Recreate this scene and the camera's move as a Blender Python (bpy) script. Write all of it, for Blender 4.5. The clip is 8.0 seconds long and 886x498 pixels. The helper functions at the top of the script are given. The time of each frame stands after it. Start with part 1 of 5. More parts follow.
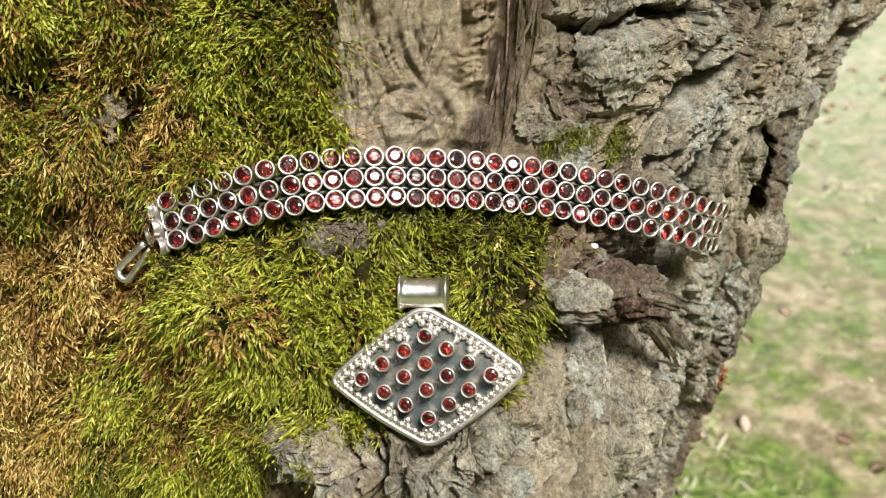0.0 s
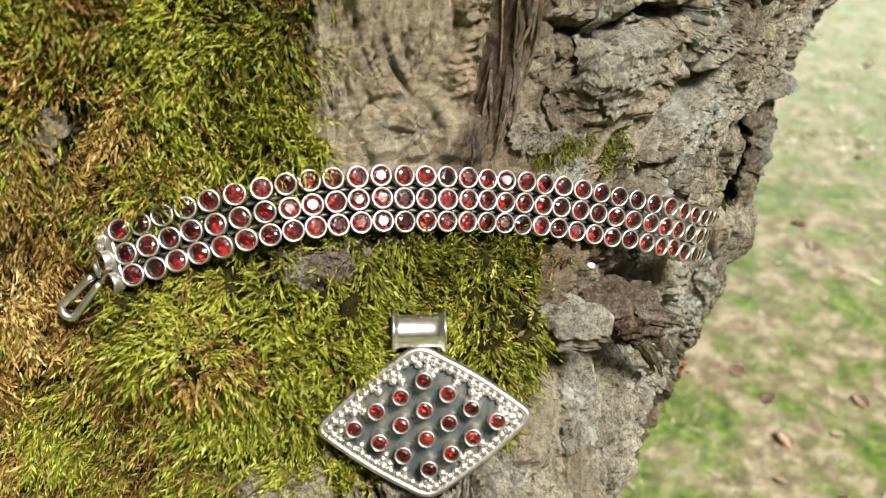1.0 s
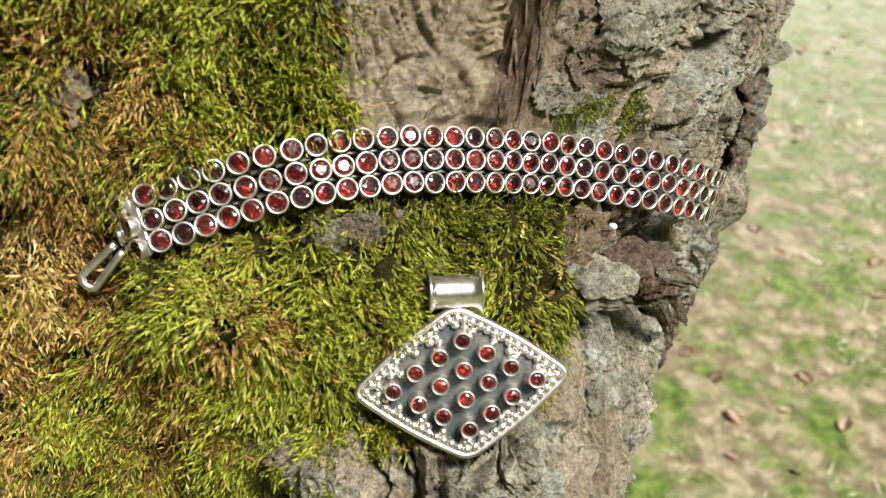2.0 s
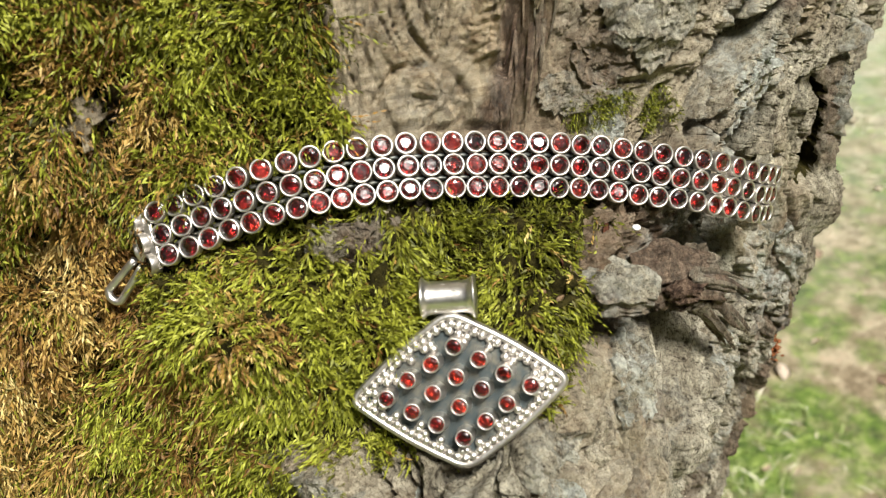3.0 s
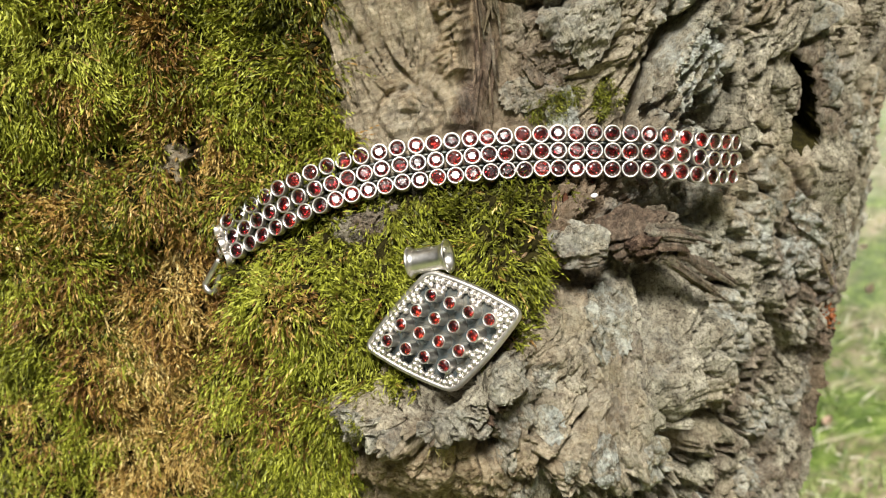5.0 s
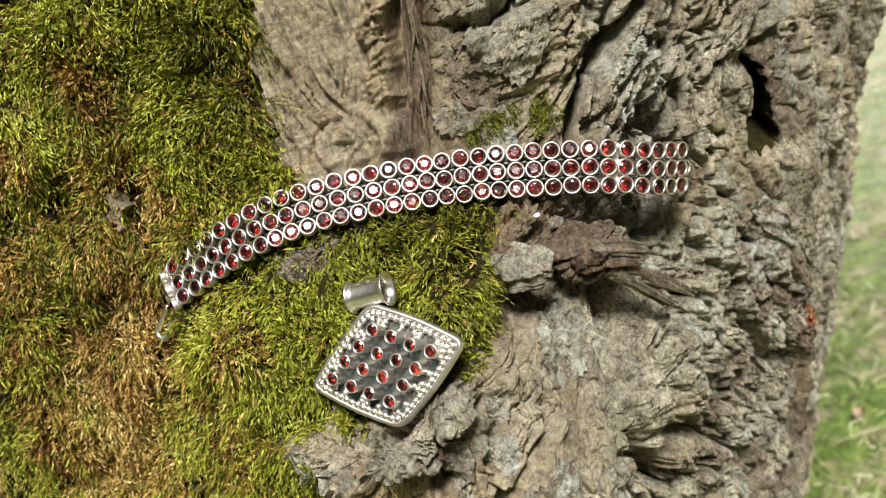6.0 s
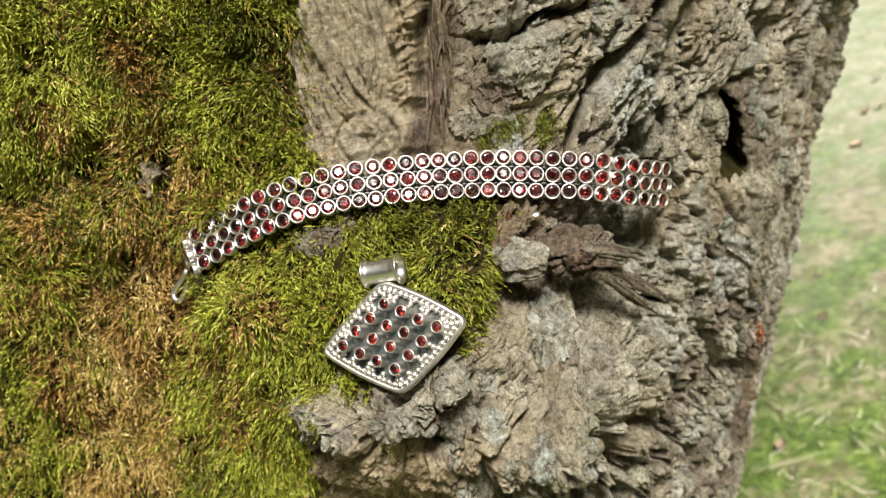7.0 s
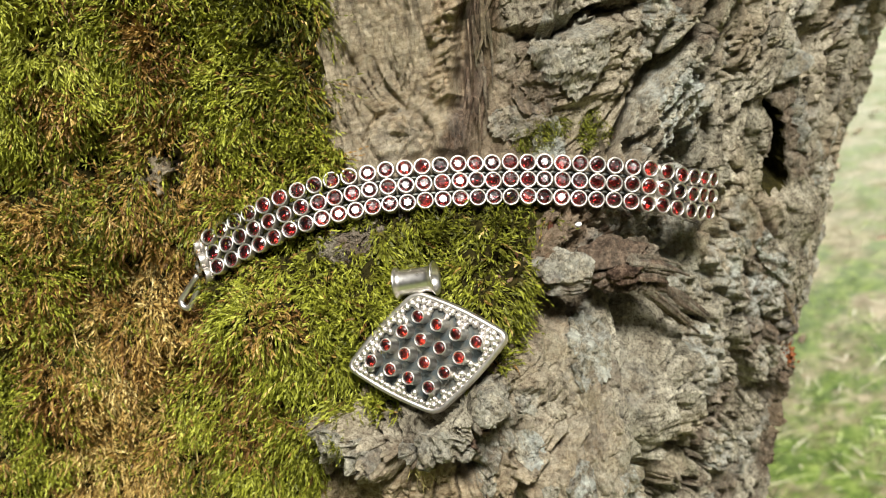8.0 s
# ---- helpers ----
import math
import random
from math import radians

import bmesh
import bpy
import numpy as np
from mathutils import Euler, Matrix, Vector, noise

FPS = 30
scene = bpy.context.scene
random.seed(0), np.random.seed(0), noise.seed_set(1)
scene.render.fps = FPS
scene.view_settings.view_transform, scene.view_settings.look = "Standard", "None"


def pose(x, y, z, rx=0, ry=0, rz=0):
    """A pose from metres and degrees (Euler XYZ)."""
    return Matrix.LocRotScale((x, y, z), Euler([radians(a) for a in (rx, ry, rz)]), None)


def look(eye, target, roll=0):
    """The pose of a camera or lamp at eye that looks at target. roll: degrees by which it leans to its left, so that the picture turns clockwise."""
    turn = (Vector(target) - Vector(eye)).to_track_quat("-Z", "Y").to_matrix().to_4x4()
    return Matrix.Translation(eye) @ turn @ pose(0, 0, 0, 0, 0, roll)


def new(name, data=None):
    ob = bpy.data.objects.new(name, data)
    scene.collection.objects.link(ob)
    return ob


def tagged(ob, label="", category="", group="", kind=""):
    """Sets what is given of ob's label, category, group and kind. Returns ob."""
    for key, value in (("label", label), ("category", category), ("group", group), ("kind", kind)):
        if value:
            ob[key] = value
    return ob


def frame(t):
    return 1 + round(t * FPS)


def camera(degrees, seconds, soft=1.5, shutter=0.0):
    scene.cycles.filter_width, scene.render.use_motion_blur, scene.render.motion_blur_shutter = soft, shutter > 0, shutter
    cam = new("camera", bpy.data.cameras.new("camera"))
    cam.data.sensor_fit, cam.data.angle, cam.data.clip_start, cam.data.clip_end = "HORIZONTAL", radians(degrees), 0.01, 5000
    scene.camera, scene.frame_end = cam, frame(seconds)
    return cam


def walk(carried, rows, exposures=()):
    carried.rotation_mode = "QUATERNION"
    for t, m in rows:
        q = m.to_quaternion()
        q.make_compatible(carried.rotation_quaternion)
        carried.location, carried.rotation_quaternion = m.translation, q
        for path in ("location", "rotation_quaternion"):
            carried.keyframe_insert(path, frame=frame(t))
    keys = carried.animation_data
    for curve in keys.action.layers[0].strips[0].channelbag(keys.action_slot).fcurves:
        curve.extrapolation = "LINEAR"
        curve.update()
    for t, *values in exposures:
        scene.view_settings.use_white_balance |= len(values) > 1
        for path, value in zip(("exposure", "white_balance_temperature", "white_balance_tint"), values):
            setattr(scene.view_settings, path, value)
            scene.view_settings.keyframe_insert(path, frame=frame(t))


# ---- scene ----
cam = camera(51.6, 8.0, soft=1.0)
PATH = [
    (0, (0.006, -0.007, 1.051), (-0.039, 1.738, 0.074), -1.0),
    (0.5, (-0.007, 0.004, 1.059), (0.017, 1.69, -0.016), -0.2),
    (1, (-0.018, 0.025, 1.06), (0.173, 1.681, -0.045), 2.4),
    (1.5, (-0.028, 0.028, 1.057), (0.267, 1.665, -0.055), 3.7),
    (2, (-0.039, 0.025, 1.052), (0.281, 1.656, -0.061), 3.7),
    (2.2, (-0.038, 0.025, 1.051), (0.258, 1.657, -0.066), 3.1),
    (3.3, (0.028, 0.013, 1.039), (-0.204, 1.731, 0.041), -8.8),
    (3.5, (0.042, 0.006, 1.035), (-0.248, 1.73, 0.062), -10.1),
    (4, (0.064, -0.018, 1.034), (-0.33, 1.719, 0.123), -12.2),
    (4.5, (0.067, -0.04, 1.038), (-0.381, 1.709, 0.178), -13.4),
    (4.7, (0.069, -0.04, 1.039), (-0.439, 1.702, 0.198), -15.2),
    (5.8, (0.097, -0.025, 1.03), (-0.539, 1.709, 0.262), -22.8),
    (6, (0.098, -0.026, 1.031), (-0.532, 1.711, 0.266), -22.7),
    (6.5, (0.094, -0.036, 1.04), (-0.492, 1.715, 0.272), -19.8),
    (7, (0.086, -0.058, 1.042), (-0.418, 1.713, 0.26), -16.3),
    (7.5, (0.073, -0.06, 1.04), (-0.379, 1.727, 0.263), -15.4),
    (8, (0.062, -0.043, 1.037), (-0.377, 1.751, 0.268), -14.1),
]
walk(cam, [(t, look(eye, target, roll)) for t, eye, target, roll in PATH])
cam.data.dof.use_dof, cam.data.dof.focus_distance, cam.data.dof.aperture_fstop = True, 0.250, 21.0

# ---- world and light: a bright, white, hazy sky; the veiled sun stands high before the trunk ----
world = bpy.data.worlds.new("World")
scene.world = world
world.use_nodes = True
sky = world.node_tree.nodes.new("ShaderNodeTexSky")
sky.sky_type, sky.sun_disc = "NISHITA", False
sky.sun_elevation, sky.sun_rotation = radians(57), radians(152)
sky.dust_density, sky.ozone_density = 4.0, 1.0
world.node_tree.nodes["Background"].inputs["Strength"].default_value = 0.013
haze = world.node_tree.nodes.new("ShaderNodeHueSaturation")
haze.inputs["Saturation"].default_value = 0.30
warm = world.node_tree.nodes.new("ShaderNodeMix")
warm.data_type, warm.blend_type = "RGBA", "MULTIPLY"
warm.inputs[0].default_value, warm.inputs[7].default_value = 1.0, (1.0, 0.96, 0.88, 1)
world.node_tree.links.new(sky.outputs[0], haze.inputs["Color"])
world.node_tree.links.new(haze.outputs[0], warm.inputs[6])
world.node_tree.links.new(warm.outputs[2], world.node_tree.nodes["Background"].inputs["Color"])
sun = new("sun", bpy.data.lights.new("sun", "SUN"))
sun.data.energy, sun.data.angle, sun.data.color = 5.0, radians(16), (1.0, 0.97, 0.90)
sun.matrix_world = look((0.85, -1.6, 2.8), (0, 0, 0))
scene.view_settings.exposure = 0.46

# ---- materials ----
class Nodes:
    """A material's node tree, with short calls."""

    def __init__(self, name):
        self.mat = bpy.data.materials.new(name)
        self.mat.use_nodes = True
        self.tree = self.mat.node_tree
        self.bsdf = self.tree.nodes["Principled BSDF"]

    def add(self, kind, **values):
        node = self.tree.nodes.new(kind)
        for key, value in values.items():
            node.inputs[key.replace("_", " ")].default_value = value
        return node

    def link(self, a, b):
        self.tree.links.new(a, b)

    def coords(self, scale=(1, 1, 1), space="Object"):
        m = self.add("ShaderNodeMapping")
        m.inputs["Scale"].default_value = scale
        self.link(self.add("ShaderNodeTexCoord").outputs[space], m.inputs["Vector"])
        return m.outputs["Vector"]

    def noise(self, vec, scale, detail=4.0, rough=0.55, distort=0.0):
        n = self.add("ShaderNodeTexNoise", Scale=scale, Detail=detail, Roughness=rough, Distortion=distort)
        self.link(vec, n.inputs["Vector"])
        return n.outputs["Fac"]

    def ramp(self, fac, stops):
        r = self.add("ShaderNodeValToRGB")
        while len(r.color_ramp.elements) < len(stops):
            r.color_ramp.elements.new(0.5)
        for e, (p, c) in zip(r.color_ramp.elements, stops):
            e.position, e.color = p, (*c, 1) if len(c) == 3 else c
        self.link(fac, r.inputs["Fac"])
        return r.outputs["Color"]

    def mix(self, fac, a, b, kind="MIX"):
        m = self.tree.nodes.new("ShaderNodeMix")
        m.data_type, m.blend_type = "RGBA", kind
        for value, slot in ((fac, 0), (a, 6), (b, 7)):
            if isinstance(value, (int, float)):
                m.inputs[slot].default_value = value
            elif isinstance(value, tuple):
                m.inputs[slot].default_value = (*value, 1)
            else:
                self.link(value, m.inputs[slot])
        return m.outputs[2]

    def maths(self, op, a, b):
        m = self.tree.nodes.new("ShaderNodeMath")
        m.operation = op
        for i, value in enumerate((a, b)):
            if isinstance(value, (int, float)):
                m.inputs[i].default_value = value
            else:
                self.link(value, m.inputs[i])
        return m.outputs[0]

    def bump(self, height, strength, distance, after=None):
        b = self.add("ShaderNodeBump", Strength=strength, Distance=distance)
        self.link(height, b.inputs["Height"])
        if after:
            self.link(after, b.inputs["Normal"])
        return b.outputs["Normal"]

    def done(self, color=None, rough=None, metal=None, normal=None):
        for value, key in ((color, "Base Color"), (rough, "Roughness"), (metal, "Metallic"), (normal, "Normal")):
            if value is None:
                continue
            if isinstance(value, (int, float)):
                self.bsdf.inputs[key].default_value = value
            elif isinstance(value, tuple):
                self.bsdf.inputs[key].default_value = (*value, 1)
            else:
                self.link(value, self.bsdf.inputs[key])
        return self.mat


def bark_material():
    n = Nodes("bark")
    flat = n.coords((1, 1, 1))
    tall = n.coords((1, 1, 0.22))
    big, mid, fine = n.noise(flat, 60, 5, 0.6), n.noise(n.coords((1, 1, 0.45)), 420, 6, 0.72), n.noise(flat, 1100, 5, 0.75)
    grey = n.ramp(big, [(0.34, (0.205, 0.176, 0.128)), (0.48, (0.355, 0.325, 0.250)), (0.64, (0.480, 0.450, 0.362))])
    grey = n.mix(1.0, grey, n.ramp(mid, [(0.34, (0.24, 0.21, 0.18)), (0.45, (0.90, 0.89, 0.87)), (0.64, (1.30, 1.30, 1.28))]), "MULTIPLY")
    grey = n.mix(1.0, grey, n.ramp(fine, [(0.36, (0.24, 0.21, 0.18)), (0.47, (1, 1, 1)), (0.64, (1.30, 1.30, 1.28))]), "MULTIPLY")
    spread = n.add("ShaderNodeAttribute")
    spread.attribute_name = "tone"
    parts = n.add("ShaderNodeSeparateColor")
    n.link(spread.outputs["Color"], parts.inputs[0])
    rust = n.ramp(n.noise(n.coords((1, 1, 0.5)), 480, 7, 0.78), [(0.36, (0.028, 0.016, 0.011)), (0.5, (0.115, 0.072, 0.048)), (0.66, (0.33, 0.235, 0.165))])
    tan = n.ramp(n.noise(n.coords((0.5, 0.5, 1.6)), 420, 5, 0.65), [(0.34, (0.20, 0.130, 0.068)), (0.5, (0.46, 0.355, 0.225)), (0.66, (0.64, 0.53, 0.365))])
    pale = n.ramp(n.noise(flat, 500, 4, 0.7), [(0.35, (0.29, 0.295, 0.26)), (0.6, (0.62, 0.65, 0.59))])
    holes = n.ramp(n.noise(flat, 210, 5, 0.7), [(0.42, (0, 0, 0)), (0.56, (1, 1, 1))])
    streak = n.ramp(n.noise(n.coords((1, 1, 0.07)), 900, 5, 0.7), [(0.36, (0.50, 0.46, 0.42)), (0.5, (1, 1, 1)), (0.62, (1.3, 1.28, 1.25))])
    grey = n.mix(0.35, grey, streak, "MULTIPLY")
    col = n.mix(parts.outputs[0], grey, rust)
    col = n.mix(parts.outputs[1], col, tan)
    col = n.mix(n.maths("MULTIPLY", parts.outputs[2], holes), col, pale)
    speck = n.ramp(n.noise(flat, 140, 6, 0.75), [(0.62, (0, 0, 0)), (0.70, (0.55, 0.55, 0.55))])
    col = n.mix(speck, col, (0.32, 0.33, 0.29))
    algae = n.ramp(n.noise(flat, 24, 5, 0.6), [(0.58, (0, 0, 0)), (0.74, (0.35, 0.35, 0.35))])
    col = n.mix(algae, col, (0.13, 0.14, 0.045))
    web = n.tree.nodes.new("ShaderNodeTexVoronoi")
    web.feature = "DISTANCE_TO_EDGE"
    web.inputs["Scale"].default_value = 330
    bent = n.tree.nodes.new("ShaderNodeVectorMath")
    shift = n.add("ShaderNodeTexNoise", Scale=260, Detail=4)
    n.link(n.coords((1, 1, 0.55)), shift.inputs["Vector"])
    bent.operation = "MULTIPLY_ADD"
    n.link(shift.outputs["Color"], bent.inputs[0])
    bent.inputs[1].default_value = (0.006, 0.006, 0.006)
    n.link(n.coords((1, 1, 0.55)), bent.inputs[2])
    n.link(bent.outputs[0], web.inputs["Vector"])
    chinks = n.ramp(web.outputs["Distance"], [(0.0, (0.20, 0.18, 0.16)), (0.08, (1, 1, 1))])
    some = n.ramp(n.noise(flat, 90, 3, 0.6), [(0.42, (0, 0, 0)), (0.62, (0.4, 0.4, 0.4))])
    some = n.maths("MULTIPLY", some, n.maths("SUBTRACT", 1.0, n.maths("MINIMUM", 1.0, n.maths("MULTIPLY", parts.outputs[1], 3.2))))
    col = n.mix(some, col, n.mix(1.0, col, chinks, "MULTIPLY"))
    nrm = n.bump(n.noise(n.coords((1, 1, 0.16)), 900, 6, 0.65), 1.0, 0.0003)
    nrm = n.bump(n.noise(flat, 520, 8, 0.78), 1.0, 0.0016, nrm)
    nrm = n.bump(fine, 1.0, 0.00045, nrm)
    crust = n.tree.nodes.new("ShaderNodeTexVoronoi")
    crust.inputs["Scale"].default_value = 620
    n.link(bent.outputs[0], crust.inputs["Vector"])
    tint = n.add("ShaderNodeSeparateColor")
    n.link(crust.outputs["Color"], tint.inputs[0])
    nrm = n.bump(tint.outputs[0], 0.9, 0.0007, nrm)
    col = n.mix(0.40, col, n.mix(1.0, col, n.ramp(tint.outputs[1], [(0.0, (0.42, 0.39, 0.36)), (0.4, (1.0, 1.0, 1.0)), (1.0, (1.55, 1.55, 1.52))]), "MULTIPLY"))
    nrm = n.bump(n.ramp(web.outputs["Distance"], [(0.0, (0, 0, 0)), (0.12, (1, 1, 1))]), 0.15, 0.0005, nrm)
    n.bsdf.inputs["Specular IOR Level"].default_value = 0.25
    return n.done(col, 0.92, normal=nrm)


def humus_and_shade_material():
    n = Nodes("humus_and_shade")
    col = n.ramp(n.noise(n.coords(), 300, 4, 0.6), [(0.3, (0.010, 0.008, 0.003)), (0.5, (0.028, 0.024, 0.006)), (0.75, (0.070, 0.058, 0.016))])
    n.bsdf.inputs["Specular IOR Level"].default_value = 0.1
    return n.done(col, 0.95, normal=n.bump(n.noise(n.coords(), 900, 4, 0.7), 1.0, 0.0012))


def moss_material(name, old, stops):
    """Leaves of moss: each shoot has a shade of its own, and its lowest leaves are older and browner."""
    n = Nodes(name)
    spread = n.add("ShaderNodeAttribute")
    spread.attribute_name = "shade"
    parts = n.add("ShaderNodeSeparateColor")
    n.link(spread.outputs["Color"], parts.inputs[0])
    col = n.ramp(parts.outputs[0], stops)
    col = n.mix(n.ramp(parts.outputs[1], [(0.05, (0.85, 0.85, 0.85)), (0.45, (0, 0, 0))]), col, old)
    n.bsdf.inputs["Specular IOR Level"].default_value = 0.35
    return n.done(col, 0.55)


def silver_material(name, tint, rough, stain, amount, metal=1.0):
    n = Nodes(name)
    vec = n.coords()
    smear = n.noise(vec, 260, 5, 0.65)
    own = n.add("ShaderNodeObjectInfo").outputs["Random"]
    col = n.mix(n.maths("MULTIPLY", n.ramp(smear, [(0.45, (0, 0, 0)), (0.7, (1, 1, 1))]), amount), tint, stain)
    col = n.mix(n.maths("MULTIPLY", own, 0.25), col, stain)
    r = n.maths("ADD", n.maths("MULTIPLY", n.noise(vec, 900, 4, 0.7), 0.22), rough - 0.1)
    return n.done(col, r, metal, n.bump(n.noise(vec, 1500, 4, 0.7), 0.12, 0.0002))


def garnet_material(name, low, high):
    n = Nodes(name)
    own = n.add("ShaderNodeObjectInfo").outputs["Random"]
    n.bsdf.inputs["Transmission Weight"].default_value = 1.0
    n.bsdf.inputs["IOR"].default_value = 1.8
    n.bsdf.inputs["Specular IOR Level"].default_value = 0.38
    worn = n.bump(n.noise(n.coords(), 700, 3, 0.6), 0.45, 0.00025)
    return n.done(n.ramp(own, [(0.0, low), (1.0, high)]), 0.22, normal=worn)


BARK = bark_material()
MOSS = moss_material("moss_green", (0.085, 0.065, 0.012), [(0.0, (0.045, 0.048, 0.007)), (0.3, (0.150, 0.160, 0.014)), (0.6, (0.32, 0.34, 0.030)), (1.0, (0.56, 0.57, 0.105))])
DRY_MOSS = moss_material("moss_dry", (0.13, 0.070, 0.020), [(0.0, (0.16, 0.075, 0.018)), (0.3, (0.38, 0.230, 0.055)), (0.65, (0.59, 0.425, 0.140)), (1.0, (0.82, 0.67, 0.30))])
SILVER = silver_material("silver", (0.80, 0.77, 0.735), 0.43, (0.46, 0.41, 0.37), 0.8)
OXIDE = silver_material("oxidised_silver", (0.095, 0.105, 0.105), 0.46, (0.24, 0.23, 0.19), 0.8)
PLATE = silver_material("patinated_silver", (0.085, 0.105, 0.11), 0.55, (0.24, 0.22, 0.17), 0.9, 0.8)
POLISHED = silver_material("polished_silver", (0.90, 0.88, 0.84), 0.32, (0.62, 0.58, 0.52), 0.5)
GARNET = garnet_material("garnet", (0.07, 0.003, 0.005), (0.34, 0.012, 0.014))
GARNET_ORANGE = garnet_material("garnet_orange", (0.13, 0.005, 0.005), (0.48, 0.034, 0.017))
GARNET_WARM = garnet_material("garnet_warm", (0.13, 0.005, 0.006), (0.46, 0.022, 0.016))
# soil under the moss; also paints the shade in the trunk's hollow
HUMUS_AND_SHADE = humus_and_shade_material()
# ---- the trunk's form: a closed section, upright, with a lean and the swelling that carries the jewellery ----
SECTION = [(-0.25, 0.215), (-0.18, 0.200), (-0.12, 0.206), (-0.06, 0.217), (0.0, 0.229), (0.04, 0.236), (0.07, 0.248), (0.095, 0.271),
           (0.115, 0.294), (0.135, 0.328), (0.155, 0.37), (0.178, 0.43), (0.192, 0.50), (0.16, 0.58), (0.04, 0.64), (-0.10, 0.65),
           (-0.24, 0.58), (-0.32, 0.50), (-0.345, 0.40), (-0.32, 0.28)]


def closed_curve(points, step=40):
    """A smooth closed curve through the points, with the length run along it."""
    p = np.array(points, float)
    out = []
    for i in range(len(p)):
        a, b, c, d = p[i - 1], p[i], p[(i + 1) % len(p)], p[(i + 2) % len(p)]
        u = np.linspace(0, 1, step, endpoint=False)[:, None]
        out.append(0.5 * (2 * b + (c - a) * u + (2 * a - 5 * b + 4 * c - d) * u ** 2 + (3 * b - a - 3 * c + d) * u ** 3))
    q = np.concatenate(out + [out[0][:1]])
    s = np.concatenate([[0], np.cumsum(np.hypot(*np.diff(q, axis=0).T))])
    return q, s


LOOP, RUN = closed_curve(SECTION)
RUN = RUN - RUN[np.argmin(np.hypot(LOOP[:, 0], LOOP[:, 1] - 0.229))]   # s = 0 in the middle of the front
S_MIN, S_MAX = RUN[0], RUN[-1]


def smooth(a, b, v):
    u = np.clip((v - a) / (b - a), 0, 1)
    return u * u * (3 - 2 * u)


def bump2(s, z, s0, z0, ws, wu, wd=None):
    """A soft bump in (s, z), with its own reach upwards and downwards."""
    dz = z - z0
    return np.exp(-0.5 * ((s - s0) / ws) ** 2 - 0.5 * np.where(dz > 0, dz / wu, dz / (wd or wu)) ** 2)


# swellings of the trunk's front: s, z, width, reach up and down, how far they stand out
SWELLS = [(-0.053, 0.926, 0.024, 0.015, 0.013, 0.0150), (0.016, 0.919, 0.010, 0.009, 0.008, 0.013), (0.009, 0.902, 0.007, 0.006, 0.006, 0.010),
          (-0.092, 0.960, 0.014, 0.012, 0.012, 0.005), (-0.145, 0.915, 0.022, 0.030, 0.030, 0.007), (-0.078, 0.870, 0.020, 0.014, 0.020, 0.008),
          (0.0465, 0.875, 0.008, 0.016, 0.022, 0.010), (0.041, 0.976, 0.008, 0.010, 0.010, 0.004), (0.100, 0.800, 0.025, 0.025, 0.030, -0.010),
          (-0.002, 0.8935, 0.011, 0.006, 0.007, 0.004), (0.040, 0.850, 0.016, 0.016, 0.050, 0.018), (0.018, 0.870, 0.014, 0.010, 0.030, 0.009), (0.056, 0.862, 0.008, 0.018, 0.040, 0.010),
          (0.068, 0.845, 0.010, 0.020, 0.040, 0.005)]


def base(s, z):
    """The trunk's place at s along its section and height z, before bark."""
    s, z = np.broadcast_arrays(np.asarray(s, float), np.asarray(z, float))
    x, y = np.interp(s, RUN, LOOP[:, 0]), np.interp(s, RUN, LOOP[:, 1])
    right = smooth(0.02, 0.13, s) * smooth(0.75, 0.45, s)
    x = x + 0.05 * (z - 0.9) * smooth(0.0, 0.05, s) + right * 0.06 * np.maximum(z - 0.90, 0)
    x = x + (0.34 * np.maximum(z - 0.90, 0) * smooth(0.14, 0.23, s) + 0.26 * np.minimum(z - 0.90, 0) * smooth(0.085, 0.19, s)) * smooth(0.75, 0.40, s)
    x = x + 0.013 * bump2(s, z, 0.135, 0.850, 0.022, 0.030, 0.060)
    foot = 0.10 * np.exp(-np.maximum(z, 0) / 0.12)
    cx, cy = -0.09, 0.41
    x, y = x + (x - cx) * foot * 2.0, y + (y - cy) * foot * 2.0
    y = y - 0.060 * bump2(s, z, -0.004, 0.890, 0.043, 0.036, 0.068)
    y = y - 0.008 * bump2(s, z, -0.008, 0.887, 0.026, 0.008, 0.020)
    for s0, z0, ws, wu, wd, swell in SWELLS:
        y = y - swell * bump2(s, z, s0, z0, ws, wu, wd)
    return np.stack([x, y, z], -1)


# ---- where the jewellery lies: the strip's middle line and its way across, by setting, and the pendant's pose ----
MIDDLE = [(1, (-0.0691, 0.2018, 0.9428)), (4, (-0.0543, 0.203, 0.9476)), (7, (-0.0379, 0.2042, 0.9515)), (11, (-0.0170, 0.2082, 0.9519)), (15, (0.0041, 0.2128, 0.9489)),
          (20, (0.0288, 0.2188, 0.9433)), (24, (0.0490, 0.2215, 0.9378)), (27, (0.0639, 0.2246, 0.9326)), (30, (0.0766, 0.2313, 0.9251)), (32, (0.0825, 0.2385, 0.9205))]
ACROSS = [(1, (-0.0030, 0.0070, 0.0079)), (7, (-0.0017, 0.0056, 0.0091)), (12, (-0.0002, 0.0061, 0.0087)), (19, (0.0013, 0.0057, 0.0089)), (27, (0.0025, 0.0048, 0.0091)), (32, (0.0030, 0.0040, 0.0094))]
PX = Vector((0.993, -0.067, 0.105)).normalized()
PZ = PX.cross(Vector((-0.02, 0.53, 0.847))).normalized()
PENDANT = Matrix((PX, PZ.cross(PX), PZ)).transposed().to_4x4()
PENDANT.translation = Vector((-0.0034, 0.1746, 0.9134)) - 0.0006 * PZ


